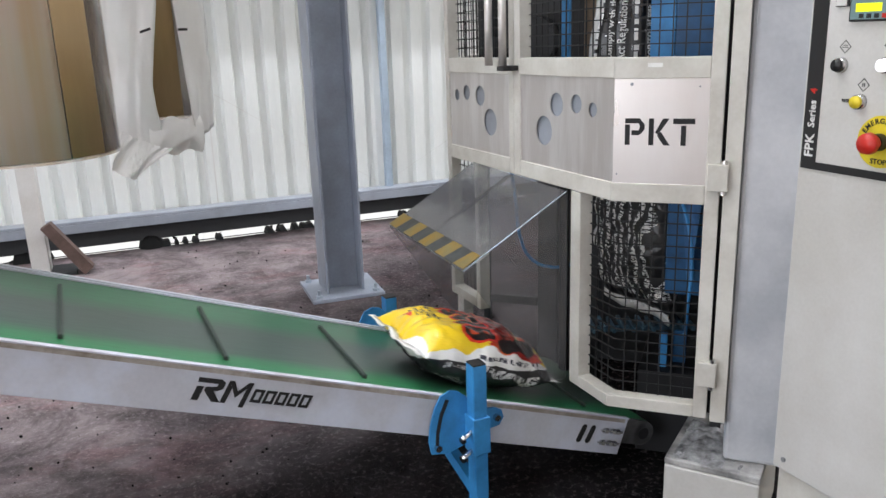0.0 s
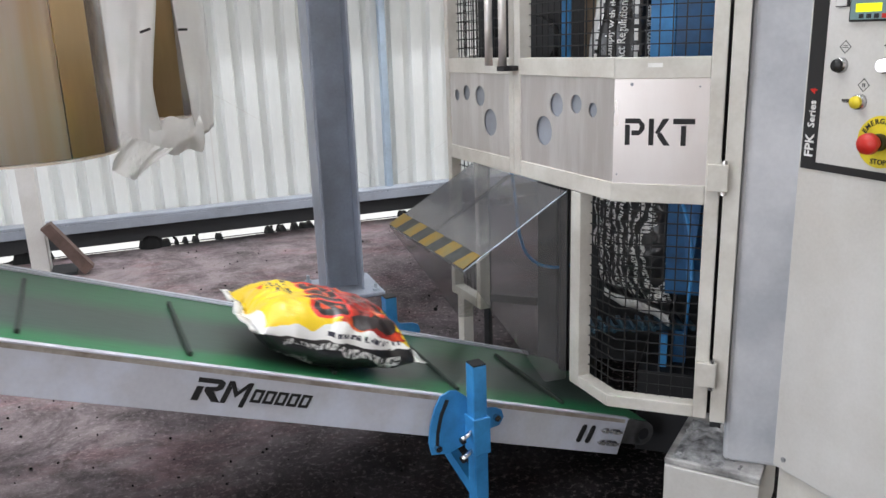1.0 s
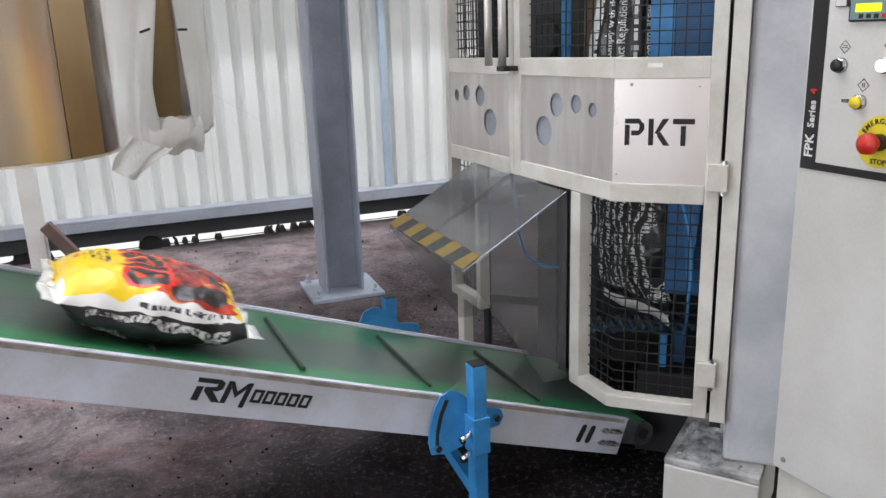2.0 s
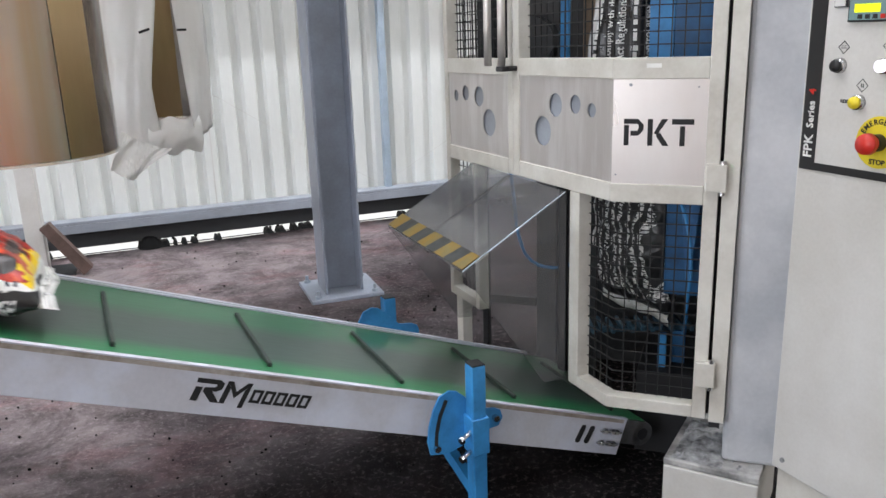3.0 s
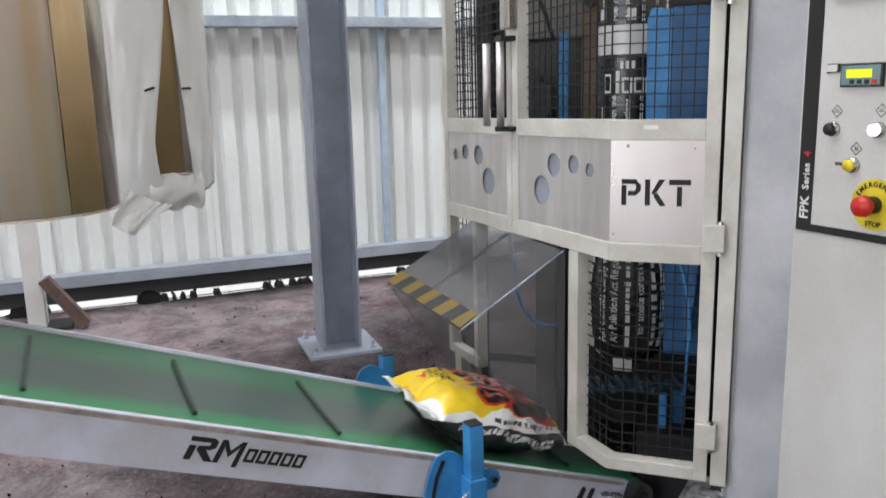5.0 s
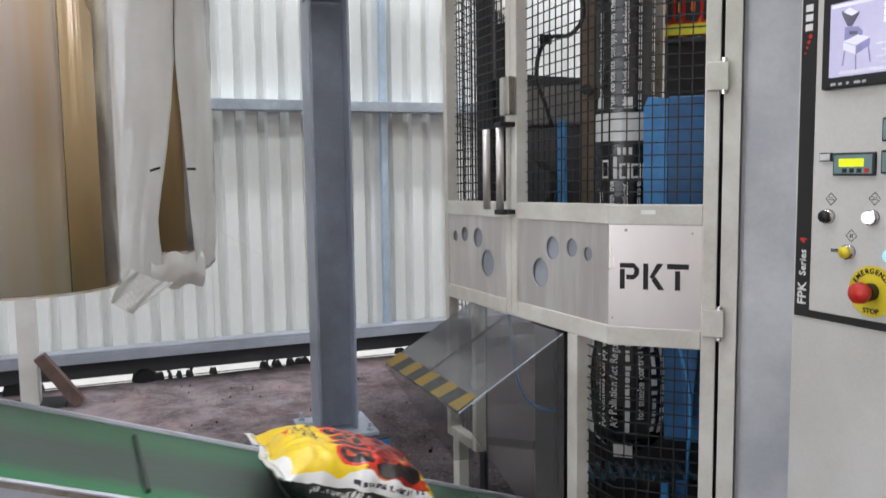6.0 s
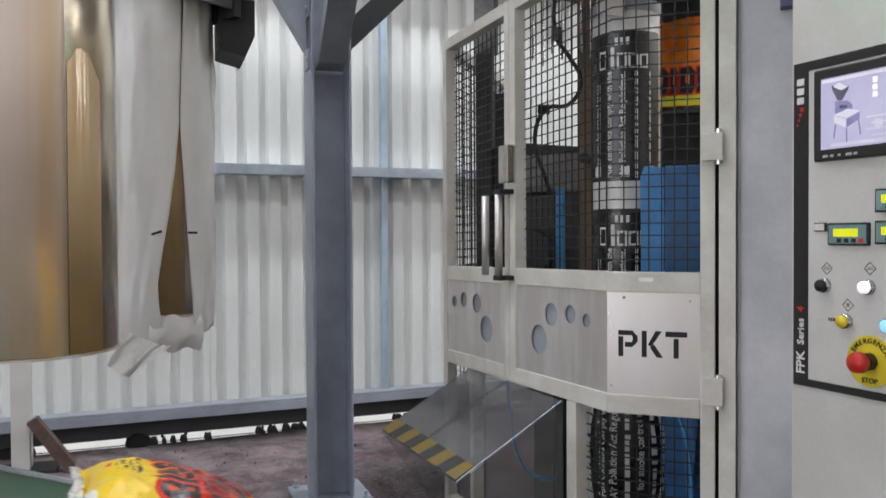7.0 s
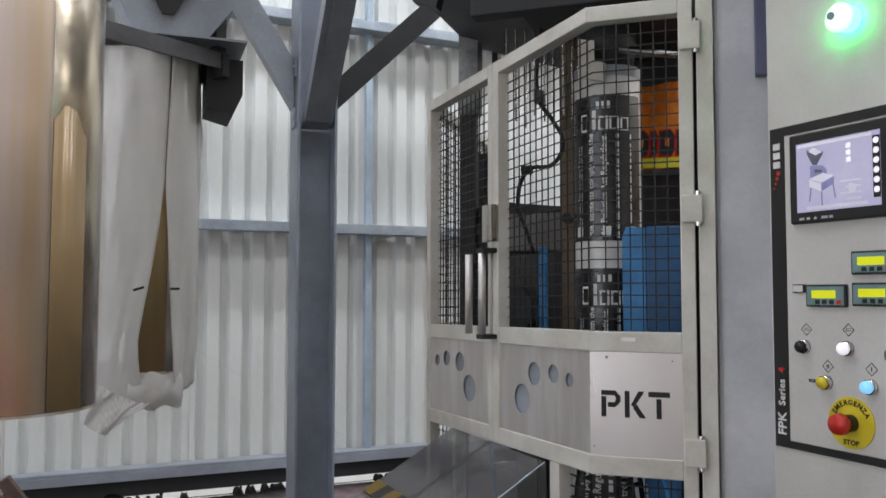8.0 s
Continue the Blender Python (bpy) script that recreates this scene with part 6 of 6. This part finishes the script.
def build_bag():
    b = thing("fuel_bag", pose(0, 0, 0), "filled yellow, red, white and black printed fuel bag", "bag", "filled bags")
    bm = bmesh.new()
    nx, ny = 90, 60
    for side in (1, -1):
        grid = [[None] * (ny + 1) for _ in range(nx + 1)]
        for i in range(nx + 1):
            for j in range(ny + 1):
                u, v = 2 * i / nx - 1, 2 * j / ny - 1
                uu = min(1.0, abs(u) / 0.93)
                h = max(0, 1 - uu ** 3.2) ** 0.55 * max(0, 1 - abs(v) ** 4) ** 0.55
                pinch = 1 - 0.05 * math.sin(math.pi * uu) - 0.06 * uu ** 3
                z = side * (0.089 if side > 0 else 0.06) * h
                near = min(1, h * 1.5)
                z += near * (0.010 * noise.noise((u * 3.5, v * 2.5, side * 5)) + 0.006 * noise.noise((u * 9, v * 7, side * 3)))
                # gathers running from the end seams
                z += 0.007 * math.sin(v * 17 + 2 * math.sin(v * 5)) * max(0, uu - 0.45) * (1 if side > 0 else 0.7) * (1 - abs(v)) 
                z += 0.016 * max(0, -u - 0.5) * 2 + 0.004 * math.sin(v * 7) * uu ** 4
                x = 0.205 * u + 0.006 * math.sin(v * 4.2) * uu
                grid[i][j] = bm.verts.new((x, 0.166 * pinch * v + 0.004 * math.sin(u * 14) * abs(v) ** 3, z))
        for i in range(nx):
            for j in range(ny):
                bm.faces.new((grid[i][j], grid[i + 1][j], grid[i + 1][j + 1], grid[i][j + 1]))
    bmesh.ops.remove_doubles(bm, verts=bm.verts, dist=0.0004)
    part("sack", bm, [BAG_FILM], b, "", True)
    for u in (-1, 1):
        bm = bmesh.new()
        prev = None
        for j in range(41):
            v = 2 * j / 40 - 1
            zz = (0.016 if u < 0 else 0.0) + 0.004 * math.sin(v * 7)
            x0 = 0.202 * u + 0.006 * math.sin(v * 4.2)
            row = [bm.verts.new((x0, 0.156 * v, zz + 0.0012)), bm.verts.new((x0 + u * 0.02, 0.155 * v, zz + 0.004 * math.sin(v * 11 + u)))]
            if prev:
                bm.faces.new((prev[0], prev[1], row[1], row[0]))
            prev = row
        ob = part("end_seam", bm, FILM_WHITE, b, "white crimped end seam", True)
        so = ob.modifiers.new("thickness", "SOLIDIFY")
        so.thickness, so.offset = 0.0015, 0
    return b


bag_one = build_bag()
bag_two = copy_thing(bag_one, pose(0, 0, 0))
tagged(bag_two, "filled printed fuel bag that tips out of the machine")


# ---- movement ----
def on_belt(s, v, lift, turn=0, pitch=0, roll=0):
    """A pose on the belt: s metres (level) up from the low end, v across."""
    return CONV @ pose(-s * RUN * GROW, v * GROW, lift * GROW, roll, pitch, turn)


def motions():
    walk(bag_one, [(t, on_belt(0.416 + 0.3832 * t, 0.185, 0.06)) for t in (0, 2, 4, 6, 8)])
    hang = pose(0.604, 2.524, 0.675, 0, 88, 25)
    walk(bag_two, [(0, hang), (4.0, hang), (4.1, pose(0.57, 2.49, 0.67, 0, 62, 25)), (4.2, pose(0.42, 2.40, 0.60, 0, 22, 25)),
                   (4.3, pose(0.30, 2.33, 0.41, 0, -12, 25)), (4.4, on_belt(0.185, 0.175, 0.061, 0, -4)), (4.5, on_belt(0.212, 0.178, 0.06)), (4.7, on_belt(0.27, 0.182, 0.06)),
                   (5.2, on_belt(0.437, 0.185, 0.06)), (5.8, on_belt(0.645, 0.19, 0.06)), (6.5, on_belt(0.9, 0.185, 0.06)), (8, on_belt(1.47, 0.18, 0.06))])
    up, down = MACH @ pose(*TUBE, 0.548), MACH @ pose(*TUBE, 0.012)
    walk(film, [(0, up), (4.15, up), (4.45, MACH @ pose(*TUBE, 0.40)), (4.7, MACH @ pose(*TUBE, 0.12)), (4.9, down), (8, down)])
    start = LOOP_X0 + 0.72 * RUN
    for i, ob in enumerate(cleats):
        walk(ob, [(k / 15, loop_pose(start + LOOP * i / CLEATS + 0.3832 * RUN * k / 15)) for k in range(121)])


motions()
